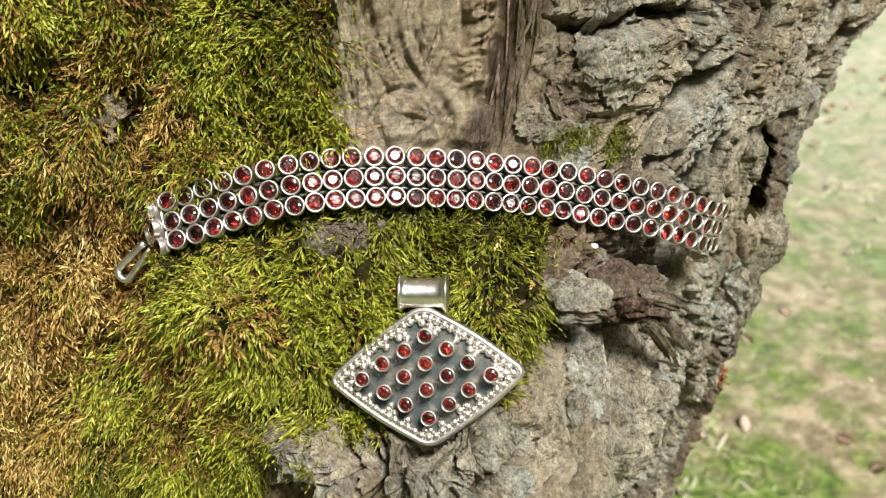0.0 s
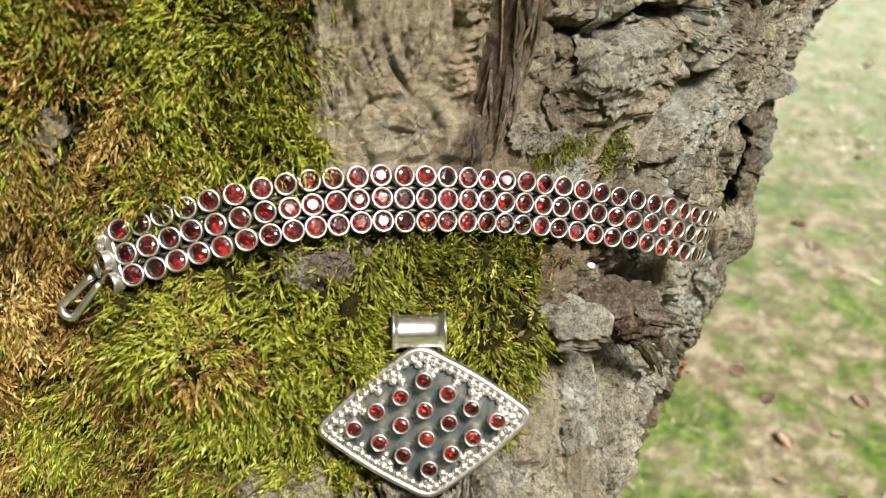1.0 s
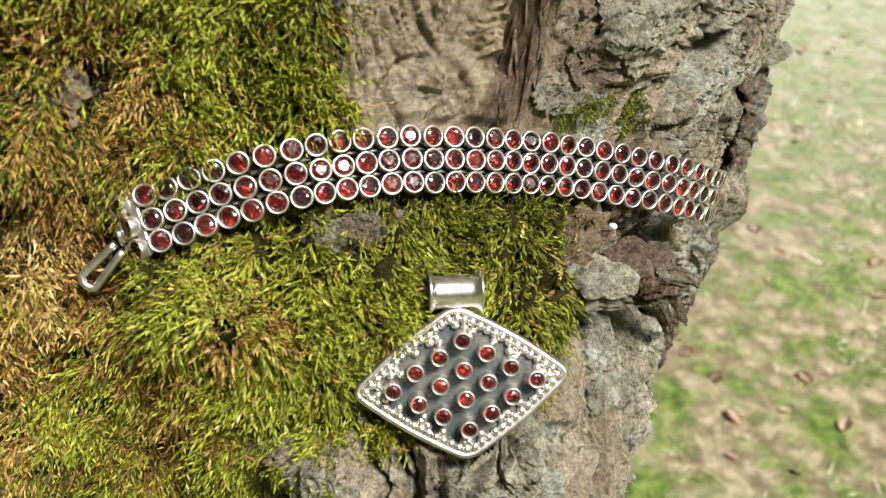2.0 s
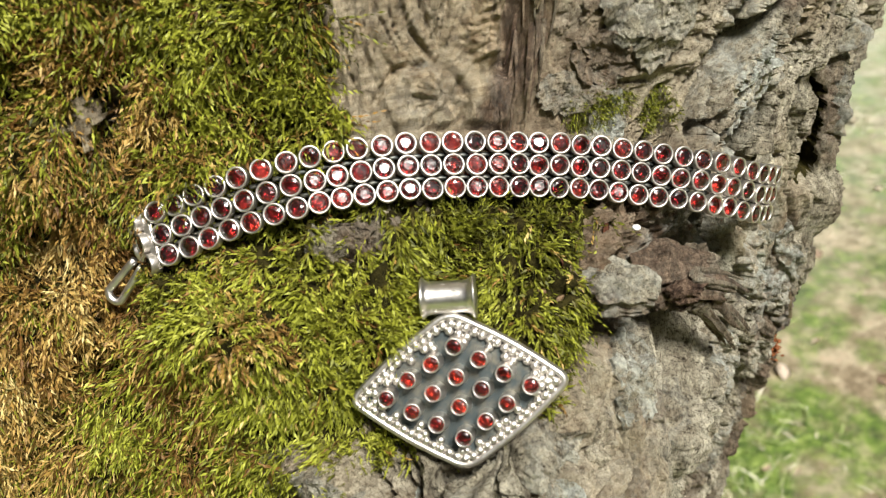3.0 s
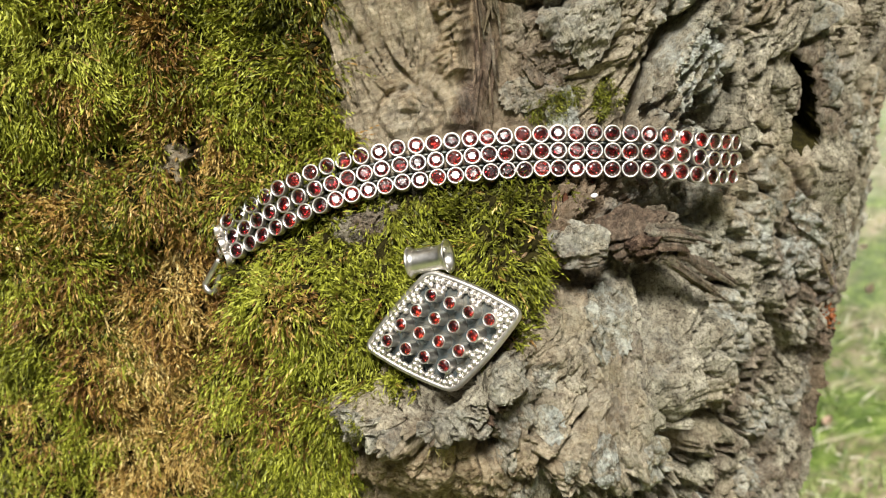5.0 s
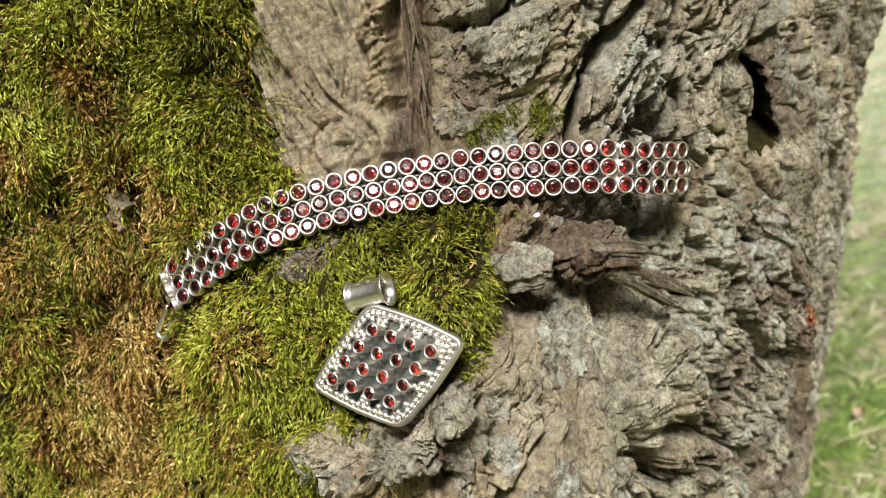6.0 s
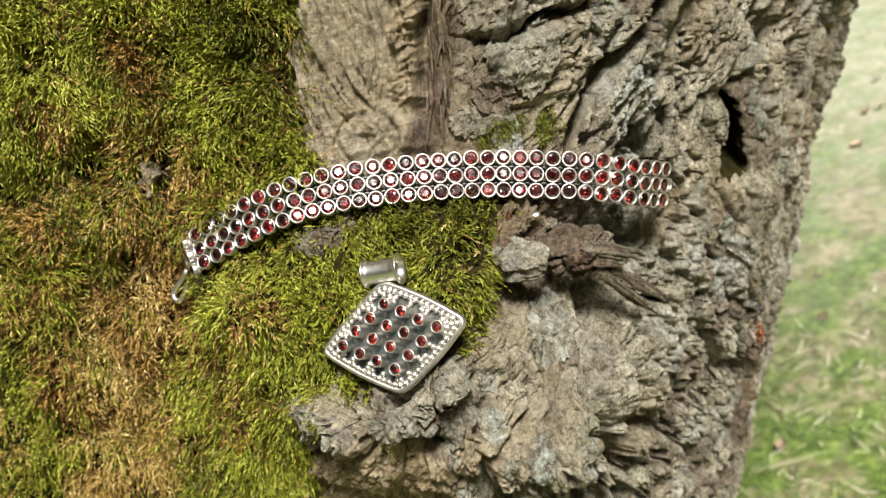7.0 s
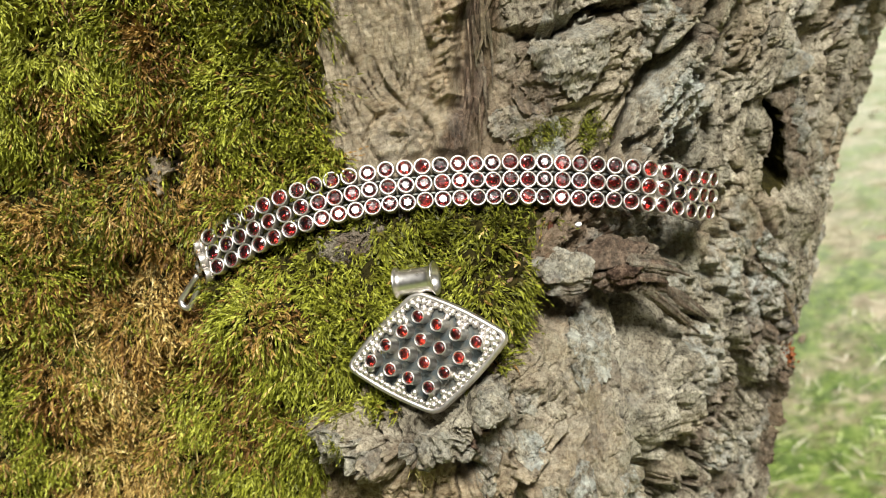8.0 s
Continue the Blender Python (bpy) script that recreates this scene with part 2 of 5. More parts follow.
def keyed(points, t):
    k = [a for a, _ in points]
    v = np.array([b for _, b in points])
    return np.stack([np.interp(t, k, v[:, a]) for a in range(3)], -1)


def footprint(p):
    """For places p: how far each stands above the underside of what lies there, and how much it lies under it (0 to 1)."""
    rise, under = np.full(p.shape[:-1], -1.0), np.zeros(p.shape[:-1])
    n = np.linspace(1, 32, 94)
    c, a = keyed(MIDDLE, n), keyed(ACROSS, n)
    a /= np.linalg.norm(a, axis=1, keepdims=True)
    d = keyed(MIDDLE, n + 0.6) - keyed(MIDDLE, n - 0.6)
    up = np.cross(d, a)
    up /= np.linalg.norm(up, axis=1, keepdims=True)
    best = np.full(p.shape[:-1], 9.0)
    for k in range(len(n)):
        v = p - c[k]
        far = np.linalg.norm(v, axis=-1)
        near = (far < best) & (far < 0.03)
        if not near.any():
            continue
        q = v[near]
        side = np.abs(q @ a[k])
        best[near] = far[near]
        rise[near] = q @ up[k] + 0.0026
        under[near] = smooth(0.0108, 0.0082, side) * (np.abs(q @ np.cross(a[k], up[k])) < 0.006)
    m = np.array(PENDANT.inverted())
    q = p @ m[:3, :3].T + m[:3, 3]
    u = smooth(1.32, 1.06, np.abs(q[..., 0]) / 0.0255 + np.abs(q[..., 1]) / 0.0180)
    first = u > under
    rise, under = np.where(first, q[..., 2] + 0.0024, rise), np.maximum(u, under)
    u = smooth(0.0082, 0.0066, np.abs(q[..., 0])) * smooth(0.0066, 0.0050, np.abs(q[..., 1] - 0.0208))      # the bail's bed
    first = u > under
    return np.where(first, q[..., 2] + 0.0056, rise), np.maximum(u, under)


def clear_of(p, out):
    """Presses places back so that they stay under the jewellery."""
    rise, under = footprint(p)
    return p - out * (np.maximum(rise, 0) * under)[..., None] * 1.15


# ---- noise on arrays of places ----
def lattice(i, j, k, seed):
    h = (i * 374761393 + j * 668265263 + k * 2147483647 + seed * 974634777) & 0xFFFFFFFF
    h = ((h ^ (h >> 13)) * 1274126177) & 0xFFFFFFFF
    h = ((h ^ (h >> 16)) * 2246822519) & 0xFFFFFFFF
    return ((h ^ (h >> 15)) & 0xFFFFFF) / float(0xFFFFFF)


def grain(p, seed=0):
    """Value noise from -1 to 1."""
    f = np.floor(p)
    u = p - f
    u = u * u * u * (u * (u * 6 - 15) + 10)
    i, j, k = (f[..., a].astype(np.int64) for a in range(3))
    total = 0
    for a in (0, 1):
        for b in (0, 1):
            for c in (0, 1):
                w = (u[..., 0] if a else 1 - u[..., 0]) * (u[..., 1] if b else 1 - u[..., 1]) * (u[..., 2] if c else 1 - u[..., 2])
                total = total + w * lattice(i + a, j + b, k + c, seed)
    return total * 2 - 1


def fbm(p, octaves=4, seed=0, gain=0.5, ridged=False):
    total, amp, norm = 0, 1.0, 0.0
    for o in range(octaves):
        v = grain(p * 2.03 ** o + 17.3 * o, seed + o)
        total = total + amp * (1 - 2 * np.abs(v) if ridged else v)
        norm, amp = norm + amp, amp * gain
    return total / norm


def cells(u, v, seed=0):
    """Distances to the nearest and second nearest of scattered points in the plane, and a number for the nearest."""
    fu, fv = np.floor(u).astype(np.int64), np.floor(v).astype(np.int64)
    d1, d2, own = np.full(u.shape, 9.0), np.full(u.shape, 9.0), np.zeros(u.shape)
    for a in (-1, 0, 1):
        for b in (-1, 0, 1):
            i, j = fu + a, fv + b
            d = np.hypot(u - i - lattice(i, j, i * 0, seed), v - j - lattice(i, j, i * 0 + 1, seed))
            near = d < d1
            d2 = np.where(near, d1, np.minimum(d2, d))
            own = np.where(near, lattice(i, j, i * 0 + 2, seed), own)
            d1 = np.where(near, d, d1)
    return d1, d2, own


def flakes(u, v, seed=0, tilt=0.8):
    """Height of scattered flakes: each a tilted plane of its own, with a step to the next."""
    fu, fv = np.floor(u).astype(np.int64), np.floor(v).astype(np.int64)
    best, h = np.full(u.shape, 9.0), np.zeros(u.shape)
    for a in (-1, 0, 1):
        for b in (-1, 0, 1):
            i, j = fu + a, fv + b
            du, dv = u - i - lattice(i, j, i * 0, seed), v - j - lattice(i, j, i * 0 + 1, seed)
            r = np.abs(du) + 0.8 * np.abs(dv) + 0.35 * np.hypot(du, dv)
            near = r < best
            k = [lattice(i, j, i * 0 + c, seed) * 2 - 1 for c in (2, 3, 4)]
            h = np.where(near, 0.5 * k[0] + tilt * (k[1] * du + k[2] * dv), h)
            best = np.where(near, r, best)
    return h


def ledges(h, n, edge=0.10):
    """Turns a smooth height into n steps a unit, with steep edges, as in flaking layers."""
    v = h * n
    f = np.floor(v)
    return (f + smooth(0.5 - edge, 0.5 + edge, v - f)) / n


def along(s, z, line):
    """Distance to a line of points in (s, z), and how far along it (0 to 1)."""
    best, part = np.full(s.shape, 9.0), np.zeros(s.shape)
    for k in range(len(line) - 1):
        (a, b), (c, d) = line[k], line[k + 1]
        t = np.clip(((s - a) * (c - a) + (z - b) * (d - b)) / ((c - a) ** 2 + (d - b) ** 2), 0, 1)
        r = np.hypot(s - a - t * (c - a), z - b - t * (d - b))
        part = np.where(r < best, (k + t) / (len(line) - 1), part)
        best = np.minimum(best, r)
    return best, part


def inside(s, z, outline):
    """Whether places in (s, z) lie in an outline."""
    hit = np.zeros(s.shape, bool)
    for (a, b), (c, d) in zip(outline, outline[1:] + outline[:1]):
        hit ^= ((b > z) != (d > z)) & (s < (c - a) * (z - b) / (d - b + 1e-12) + a)
    return hit


# ---- what grows where on the trunk, in (s, z) ----
MOSS_MAIN = [(-0.0175, 1.06), (-0.019, 1.01), (-0.027, 0.994), (-0.026, 0.980), (-0.030, 0.970), (-0.0265, 0.9645), (-0.029, 0.957),
             (-0.021, 0.9475), (0.006, 0.9455), (0.0290, 0.9425), (0.0350, 0.934), (0.0295, 0.926), (0.030, 0.918), (0.0305, 0.9125), (0.0255, 0.906),
             (0.021, 0.903), (0.003, 0.9060), (-0.026, 0.900), (-0.040, 0.8945), (-0.053, 0.886), (-0.0545, 0.878), (-0.056, 0.862), (-0.073, 0.834),
             (-0.085, 0.80), (-0.30, 0.80), (-0.30, 1.06)]
DRY = [(-0.113, 0.945), (-0.121, 0.933), (-0.133, 0.908), (-0.162, 0.8685), (-0.175, 0.845), (-0.125, 0.840), (-0.1152, 0.858), (-0.1032, 0.8825), (-0.0948, 0.900), (-0.0852, 0.9205), (-0.084, 0.940), (-0.102, 0.9445)]
CRACK_LONG = [(0.100, 0.982), (0.089, 0.9735), (0.078, 0.9675), (0.0690, 0.9620), (0.0615, 0.9560), (0.0560, 0.9480), (0.0535, 0.9420)]
CALLUS = [(0.0165, 1.02), (0.0147, 1.0007), (0.0123, 0.9911), (0.0099, 0.9806), (0.0085, 0.9705)]
CRACK_CALLUS = [(0.0205, 1.015), (0.0185, 0.9965), (0.0158, 0.980), (0.0120, 0.9680)]
FIBRE = [(0.0255, 1.02), (0.0227, 0.9991), (0.0219, 0.9863), (0.0179, 0.975), (0.0123, 0.9646), (0.009, 0.957)]


def moss_cover(s, z):
    wob = 0.0048 * fbm(np.stack([s * 220, z * 220, s * 0], -1), 3, 41)
    wob2 = 0.0048 * fbm(np.stack([s * 220, z * 220, s * 0 + 9], -1), 3, 47)
    m = inside(s + wob, z + wob2, MOSS_MAIN)
    bare = np.hypot((s + 0.0814 + wob) / 0.0050, (z - 0.8315 + wob2) / 0.0040) < 1
    bare |= np.hypot((s + 0.027 + wob) / 0.0095, (z - 0.9405) / 0.0020) < 1
    bare |= np.hypot((s + 0.0850 + wob) / 0.0036, (z - 0.9690 + wob2) / 0.0062) < 1
    return m & ~bare


def black_hollow(s, z, warp, tall):
    return np.exp(-(np.abs(s - 0.1262 - 0.003 * tall + 0.9 * warp) / (0.0056 - 0.0046 * tall)) ** 4) * smooth(0.897, 0.903, z + warp) * smooth(0.936, 0.924, z)


def lump_edge(s):
    return np.interp(s, [-0.08, -0.06, -0.031, -0.018, -0.0037, 0.01], [0.848, 0.8572, 0.8785, 0.8810, 0.8840, 0.886])


def recess(s, z, warp):
    """Where the bare brown wood lies back below the lumps (0 to 1)."""
    return smooth(0.0, 0.0025, lump_edge(s) - z - 1.3 * warp) * smooth(0.006, -0.001, s + warp + 0.25 * (z - 0.866)) * smooth(0.79, 0.82, z) * smooth(-0.095, -0.075, s)


def bark_depth(s, z):
    """How far the bark stands out from the trunk's form, and its tones: rust fibre, tan callus, pale lichen."""
    right = smooth(0.016, 0.045, s)
    shear = 0.34 * (z - 0.9) * smooth(0.92, 0.97, z) * smooth(0.03, 0.06, s)
    q = np.stack([s - shear, z, s * 0], -1)
    warp = 0.004 * fbm(q * 60, 3, 3)
    qs, qz = q[..., 0] + warp + 0.0016 * fbm(q * 260, 3, 6), z + 0.006 * fbm(q * 50, 2, 5) + 0.0018 * fbm(q * 260, 3, 8)
    q = np.stack([qs, qz, s * 0], -1)
    low = smooth(0.935, 0.915, z)
    smooth_wood = smooth(0.020, 0.010, s) * smooth(0.948, 0.960, z)
    trunklet = bump2(s, z, 0.038, 0.865, 0.012, 0.04, 0.06)           # the smooth limb below the chip
    rough = np.clip(right + 0.6 * smooth(-0.04, -0.06, s) + low * smooth(-0.08, -0.03, s) - 0.85 * smooth_wood, 0.08, 1) * (1 - 0.20 * trunklet) * (1 - 0.42 * smooth(0.085, 0.13, s))
    d = 0.0034 * fbm(q * np.array([30, 14, 1]), 4, 11) * (0.35 + rough)
    far = smooth(0.09, 0.14, s)                                        # long upright ribs round the flank
    tall_grain = fbm(np.stack([qs * 75, qz * 9, s * 0], -1), 4, 21, 0.6)
    d += far * (0.0035 * ledges(tall_grain, 5, 0.15) - 0.0060 * np.exp(-(fbm(np.stack([qs * 46, qz * 9, s * 0], -1), 3, 23, 0.6) / 0.06) ** 2))
    # plates parted by fissures, at two sizes, each plate at a height of its own
    broken = smooth(-0.25, 0.25, fbm(q * np.array([24, 16, 1]), 3, 25))
    for su, sv, seed, step, deep, wide in ((40, 15, 7, 0.0048, 0.0095, 0.075), (100, 40, 9, 0.0028, 0.0058, 0.085), (230, 120, 12, 0.0016, 0.0028, 0.12)):
        d1, d2, own = cells(qs * su + 0.25 * fbm(q * su * 1.6, 3, seed + 40), qz * sv + 0.25 * fbm(q * su * 1.6, 3, seed + 50), seed)
        gap = np.exp(-((d2 - d1) / wide) ** 2)
        d += rough * (step * (own - 0.5) * (1 - gap) - deep * gap * (0.25 + 0.75 * broken))
    d -= 0.0110 * rough * right * np.exp(-(fbm(q * np.array([30, 8, 1]), 4, 29, 0.6) / 0.040) ** 2)
    d -= 0.0050 * rough * smooth(0.05, 0.35, fbm(q * np.array([95, 60, 1]), 3, 30, 0.6))      # pits
    # scales and crumbs
    crumb = 0.35 + 0.65 * smooth(-0.2, 0.3, fbm(q * np.array([45, 35, 1]), 3, 27))
    d += rough * 0.0030 * ledges(fbm(q * np.array([70, 30, 1]), 4, 13, 0.58), 9, 0.05)
    d += rough * crumb * (0.0016 * flakes(qs * 260 + 5, qz * 140, 19, 1.1) + 0.0012 * flakes(qs * 560 + 3, qz * 420, 15, 1.1))
    fine = fbm(q * np.array([520, 360, 1]), 3, 36, 0.6)
    d += rough * 0.0011 * crumb * fine
    # long fibres of the old wood, swinging round the knot
    bend = 0.010 * np.exp(-((s + 0.004) / 0.012) ** 2) * smooth(0.985, 0.960, z)
    fibres = fbm(np.stack([(s + bend * np.sign(s + 0.004) + warp * 0.3) * 400, z * 48, s * 0], -1), 4, 51, 0.6)
    d += smooth_wood * 0.0030 * ledges(fibres, 7, 0.12) - smooth_wood * 0.0022 * np.exp(-(fbm(np.stack([(s + bend * np.sign(s + 0.004)) * 260, z * 22, s * 0], -1), 3, 52, 0.6) / 0.05) ** 2) * smooth(1.2, 2.2, np.hypot((s + 0.004) / 0.0095, (z - 0.9625) / 0.0072)) + 0.0004 * rough * fbm(q * np.array([600, 200, 1]), 2, 53)
    # knot: two rolled lips round a small pit
    kn = np.hypot((s + 0.0075) / 0.0085, (z - 0.9625) / 0.0072)
    d += 0.0038 * np.exp(-kn ** 4 * 0.9) + np.exp(-kn ** 2 * 0.8) * (0.0003 * np.cos(kn * 13 + 2 * fbm(q * 150, 2, 55)) + 0.0026 * ledges(fbm(np.stack([np.arctan2(z - 0.9625, s + 0.0012) * 3.6, kn * 0.9, s * 0], -1), 3, 57, 0.6), 5, 0.15))
    d -= 0.0022 * np.exp(-((kn - 1.15 - 0.25 * fbm(q * 130, 2, 59)) / 0.11) ** 2) * smooth(0.952, 0.957, z) * smooth(0.3, -0.1, fbm(q * 90, 2, 58))
    kn2 = np.hypot((s - 0.0035) / 0.0055, (z - 0.9635) / 0.0068)
    d += 0.0026 * np.exp(-kn2 ** 4) - 0.0042 * np.exp(-np.hypot((s + 0.0012) / 0.0021, (z - 0.9640) / 0.0042) ** 2)
    # wrinkled callus, the crack beside it and the fibrous strip
    r, part = along(s + 0.0012 * np.sin(z * 420), z, CALLUS)
    body = np.exp(-(r / 0.0044) ** 4) * smooth(0.9655, 0.9725, z)
    d += body * (0.0042 + 0.0024 * fbm(np.stack([s * 90, z * 480 + r * 160, s * 0], -1), 3, 63, 0.6, ridged=True) + 0.0016 * fbm(q * np.array([130, 160, 1]), 3, 61))
    r2, _ = along(s + warp * 0.4, z, CRACK_CALLUS)
    d -= 0.0130 * np.exp(-(r2 / 0.0021) ** 2)
    r3, _ = along(s + warp * 0.5, z, FIBRE)
    strip = np.exp(-(r3 / 0.0042) ** 4)
    d += strip * (0.0035 + 0.0019 * fbm(np.stack([(s - 0.25 * (z - 0.98)) * 700, z * 55, s * 0], -1), 3, 71))
    # the deep long crack, the black hollow and lesser clefts
    r4, p4 = along(s + warp * 0.45, z, CRACK_LONG)
    d -= 0.030 * np.exp(-(r4 / (0.0014 + 0.0014 * np.sin(p4 * 9) ** 2)) ** 4)
    d += 0.004 * np.exp(-((r4 - 0.006) / 0.004) ** 2) * (s > 0.05)
    tall = np.clip((z - 0.900) / 0.034, 0, 1)                          # a three-cornered black hollow with a raised lip
    hollow = black_hollow(s, z, warp, tall)
    d = d * (1 - 0.6 * hollow) - 0.006 * hollow
    d += 0.0065 * np.exp(-((s - 0.1385 + 0.7 * warp) / 0.0042) ** 2) * smooth(0.890, 0.905, z) * smooth(0.965, 0.945, z)
    for line, wide, deep in (([(0.0580, 0.902), (0.0560, 0.878), (0.0555, 0.858), (0.0575, 0.832)], 0.0028, 0.014), ([(0.039, 0.893), (0.037, 0.872), (0.040, 0.85)], 0.0012, 0.003),
                             ([(0.105, 0.955), (0.100, 0.935), (0.103, 0.915)], 0.0018, 0.007), ([(0.149, 0.90), (0.143, 0.87), (0.140, 0.85)], 0.0030, 0.011),
                             ([(0.042, 0.990), (0.036, 0.972), (0.034, 0.962)], 0.0022, 0.006), ([(0.067, 0.870), (0.070, 0.850), (0.066, 0.825)], 0.0022, 0.008),
                             ([(-0.048, 0.900), (-0.050, 0.885), (-0.046, 0.868)], 0.0024, 0.008), ([(-0.018, 0.897), (-0.014, 0.884), (-0.018, 0.874)], 0.0018, 0.006),
                             ([(-0.045, 0.876), (-0.020, 0.873), (0.006, 0.880)], 0.0024, 0.009), ([(0.030, 0.876), (0.018, 0.868), (0.012, 0.852)], 0.0016, 0.005)):
        r5, _ = along(s + warp, z, line)
        d -= deep * np.exp(-(r5 / wide) ** 2)
    # lumps under the pendant and a broad shelf; the recess below
    for s0, z0, ws, wz, h in ((-0.034, 0.8885, 0.016, 0.009, 0.0060), (-0.001, 0.894, 0.012, 0.007, 0.0060), (0.013, 0.899, 0.006, 0.006, 0.004),
                              (0.090, 0.946, 0.012, 0.012, 0.004), (0.078, 0.850, 0.010, 0.02, 0.004), (0.141, 0.886, 0.013, 0.012, 0.0075)):
        d += h * np.exp(-(((s - s0) / ws) ** 2 + ((z - z0) / wz) ** 2) ** 2)
    d -= 0.006 * np.exp(-(along(s + warp, z, [(-0.0130, 0.900), (-0.0150, 0.890), (-0.0170, 0.881)])[0] / 0.0024) ** 2)
    rec = recess(s, z, warp)
    d = d * (1 - 0.7 * rec) + 0.0015 * rec + 0.0026 * rec * ledges(fbm(q * np.array([60, 200, 1]), 4, 83, 0.6), 5, 0.15)
    d -= 0.0060 * np.exp(-((z + 1.3 * warp - lump_edge(s) + 0.0010) / 0.0020) ** 2) * smooth(0.008, 0.0, s) * smooth(-0.07, -0.055, s)
    d -= 0.004 * bump2(s, z, 0.016, 0.946, 0.016, 0.007)
    d += 0.004 * trunklet
    d -= 0.009 * bump2(s, z, 0.062, 0.906, 0.008, 0.010, 0.016)
    d -= 0.013 * bump2(s, z, 0.040, 0.9125, 0.010, 0.0035, 0.006)      # hollow under the chip
    litter = bump2(s, z, 0.042, 0.930, 0.012, 0.008)
    d -= 0.003 * np.exp(-(along(s + warp * 0.6, z, [(0.0165, 0.906), (0.0125, 0.898), (0.0085, 0.893)])[0] / 0.0014) ** 2)
    d += litter * (0.0030 * flakes(qs * 240, qz * 240, 43, 1.2) + 0.0022 * ledges(fbm(q * np.array([180, 220, 1]), 4, 45, 0.6), 6, 0.08))
    d -= 0.007 * bump2(s, z, 0.148, 0.830, 0.009, 0.011)               # fibrous hollow low on the flank
    # tones
    seam, _ = along(s + warp * 0.6, z, [(0.0165, 0.906), (0.0125, 0.898), (0.0085, 0.893), (0.0025, 0.888), (-0.0060, 0.884)])
    rust = np.clip(0.55 * bump2(s, z, 0.030, 0.972, 0.007, 0.014) + 0.9 * np.exp(-(seam / 0.0022) ** 2) + 1.1 * strip + 0.9 * np.exp(-(r2 / 0.003) ** 2) + 0.7 * bump2(s, z, 0.014, 0.957, 0.010, 0.008) + 0.55 * smooth(0.15, 0.4, fbm(q * 45, 3, 81)) * (1 - smooth_wood)
                   + 0.8 * bump2(s, z, -0.014, 0.887, 0.005, 0.006) + 0.5 * bump2(s, z, 0.012, 0.886, 0.008, 0.006) + 0.3 * rec * (fine > 0.1) + 0.9 * bump2(s, z, 0.050, 0.920, 0.010, 0.006) + 1.1 * bump2(s, z, 0.041, 0.932, 0.015, 0.007) + 0.8 * bump2(s, z, 0.033, 0.911, 0.009, 0.007) + 0.8 * bump2(s, z, 0.135, 0.835, 0.012, 0.014) + 0.9 * bump2(s, z, 0.129, 0.790, 0.008, 0.020), 0, 1)
    tan = np.clip(1.1 * body + 0.66 * smooth_wood * (1 - strip) + 0.70 * rec + 0.85 * bump2(s, z, -0.016, 0.868, 0.026, 0.008) + 0.35 * smooth(0.0, 0.35, fbm(q * 30 + 7, 3, 83)) * (1 - smooth_wood), 0, 1)
    pale = np.clip(2.2 * bump2(s, z, 0.0760, 0.946, 0.0075, 0.009) + 0.6 * bump2(s, z, 0.083, 0.853, 0.007, 0.008) + 1.2 * bump2(s, z, 0.112, 0.862, 0.006, 0.007)
                   + 0.8 * bump2(s, z, 0.0085, 0.855, 0.007, 0.006) + 0.9 * bump2(s, z, 0.098, 0.878, 0.005, 0.005) + 0.45 * smooth(0.15, 0.45, fbm(q * 38 + 3, 3, 91)) * right
                   + 0.2 * trunklet + 0.15 * np.exp(-kn ** 2 * 1.5) + 0.12 * smooth_wood, 0, 1)
    return d, np.stack([rust, tan, pale], -1)


def spaced(stops):
    """Values from stop to stop, each stretch with its own step."""
    out = [np.arange(a, b - 1e-9, step) for a, b, step in stops]
    return np.concatenate(out + [[stops[-1][1]]])


def shaded_mesh(name, verts, faces, materials, flat=False):
    me = bpy.data.meshes.new(name)
    me.from_pydata(verts, [], faces)
    for m in materials:
        me.materials.append(m)
    me.polygons.foreach_set("use_smooth", [not flat] * len(me.polygons))
    me.update()
    return me


SV = spaced([(S_MIN, -0.21, 0.02), (-0.21, -0.06, 0.0012), (-0.06, 0.145, 0.0005), (0.145, 0.30, 0.0012), (0.30, 0.345, 0.003), (0.345, S_MAX - 0.012, 0.02)])
ZV = spaced([(0.0, 0.56, 0.02), (0.56, 0.70, 0.003), (0.70, 0.80, 0.0011), (0.80, 1.02, 0.0005), (1.02, 1.06, 0.0012), (1.06, 2.3, 0.03)])
SG, ZG = np.meshgrid(SV, ZV, indexing="ij")
FORM = base(SG, ZG)
OUT = np.cross(base(SG + 5e-4, ZG) - base(SG - 5e-4, ZG), base(SG, ZG + 5e-4) - base(SG, ZG - 5e-4))
OUT /= np.linalg.norm(OUT, axis=-1, keepdims=True)
DEPTH, TONE = bark_depth(SG, ZG)
COVER = moss_cover(SG, ZG)
UNDER = bump2(SG, ZG, -0.004, 0.911, 0.017, 0.011)          # pressed down where the pendant lies


def cushions(s, z):
    """The swell of the moss's cushions, with narrow clefts between them."""
    q = np.stack([s * 62, z * 52, s * 0], -1)
    return 0.7 * fbm(q, 3, 99) - 0.5 * smooth(0.35, 0.85, fbm(q * 0.9 + 5, 2, 103, ridged=True)) - 0.50 * (1 - tufts(s, z))


def tufts(s, z):
    """1 in the middle of each tuft of moss, 0 in the gaps between tufts."""
    q = np.stack([s * 140, z * 140, s * 0], -1)
    d1, d2, own = cells(s * 135 + 0.9 * fbm(q, 3, 105), z * 120 + 0.9 * fbm(q, 3, 107), 109)
    return smooth(0.02, 0.34, d2 - d1)


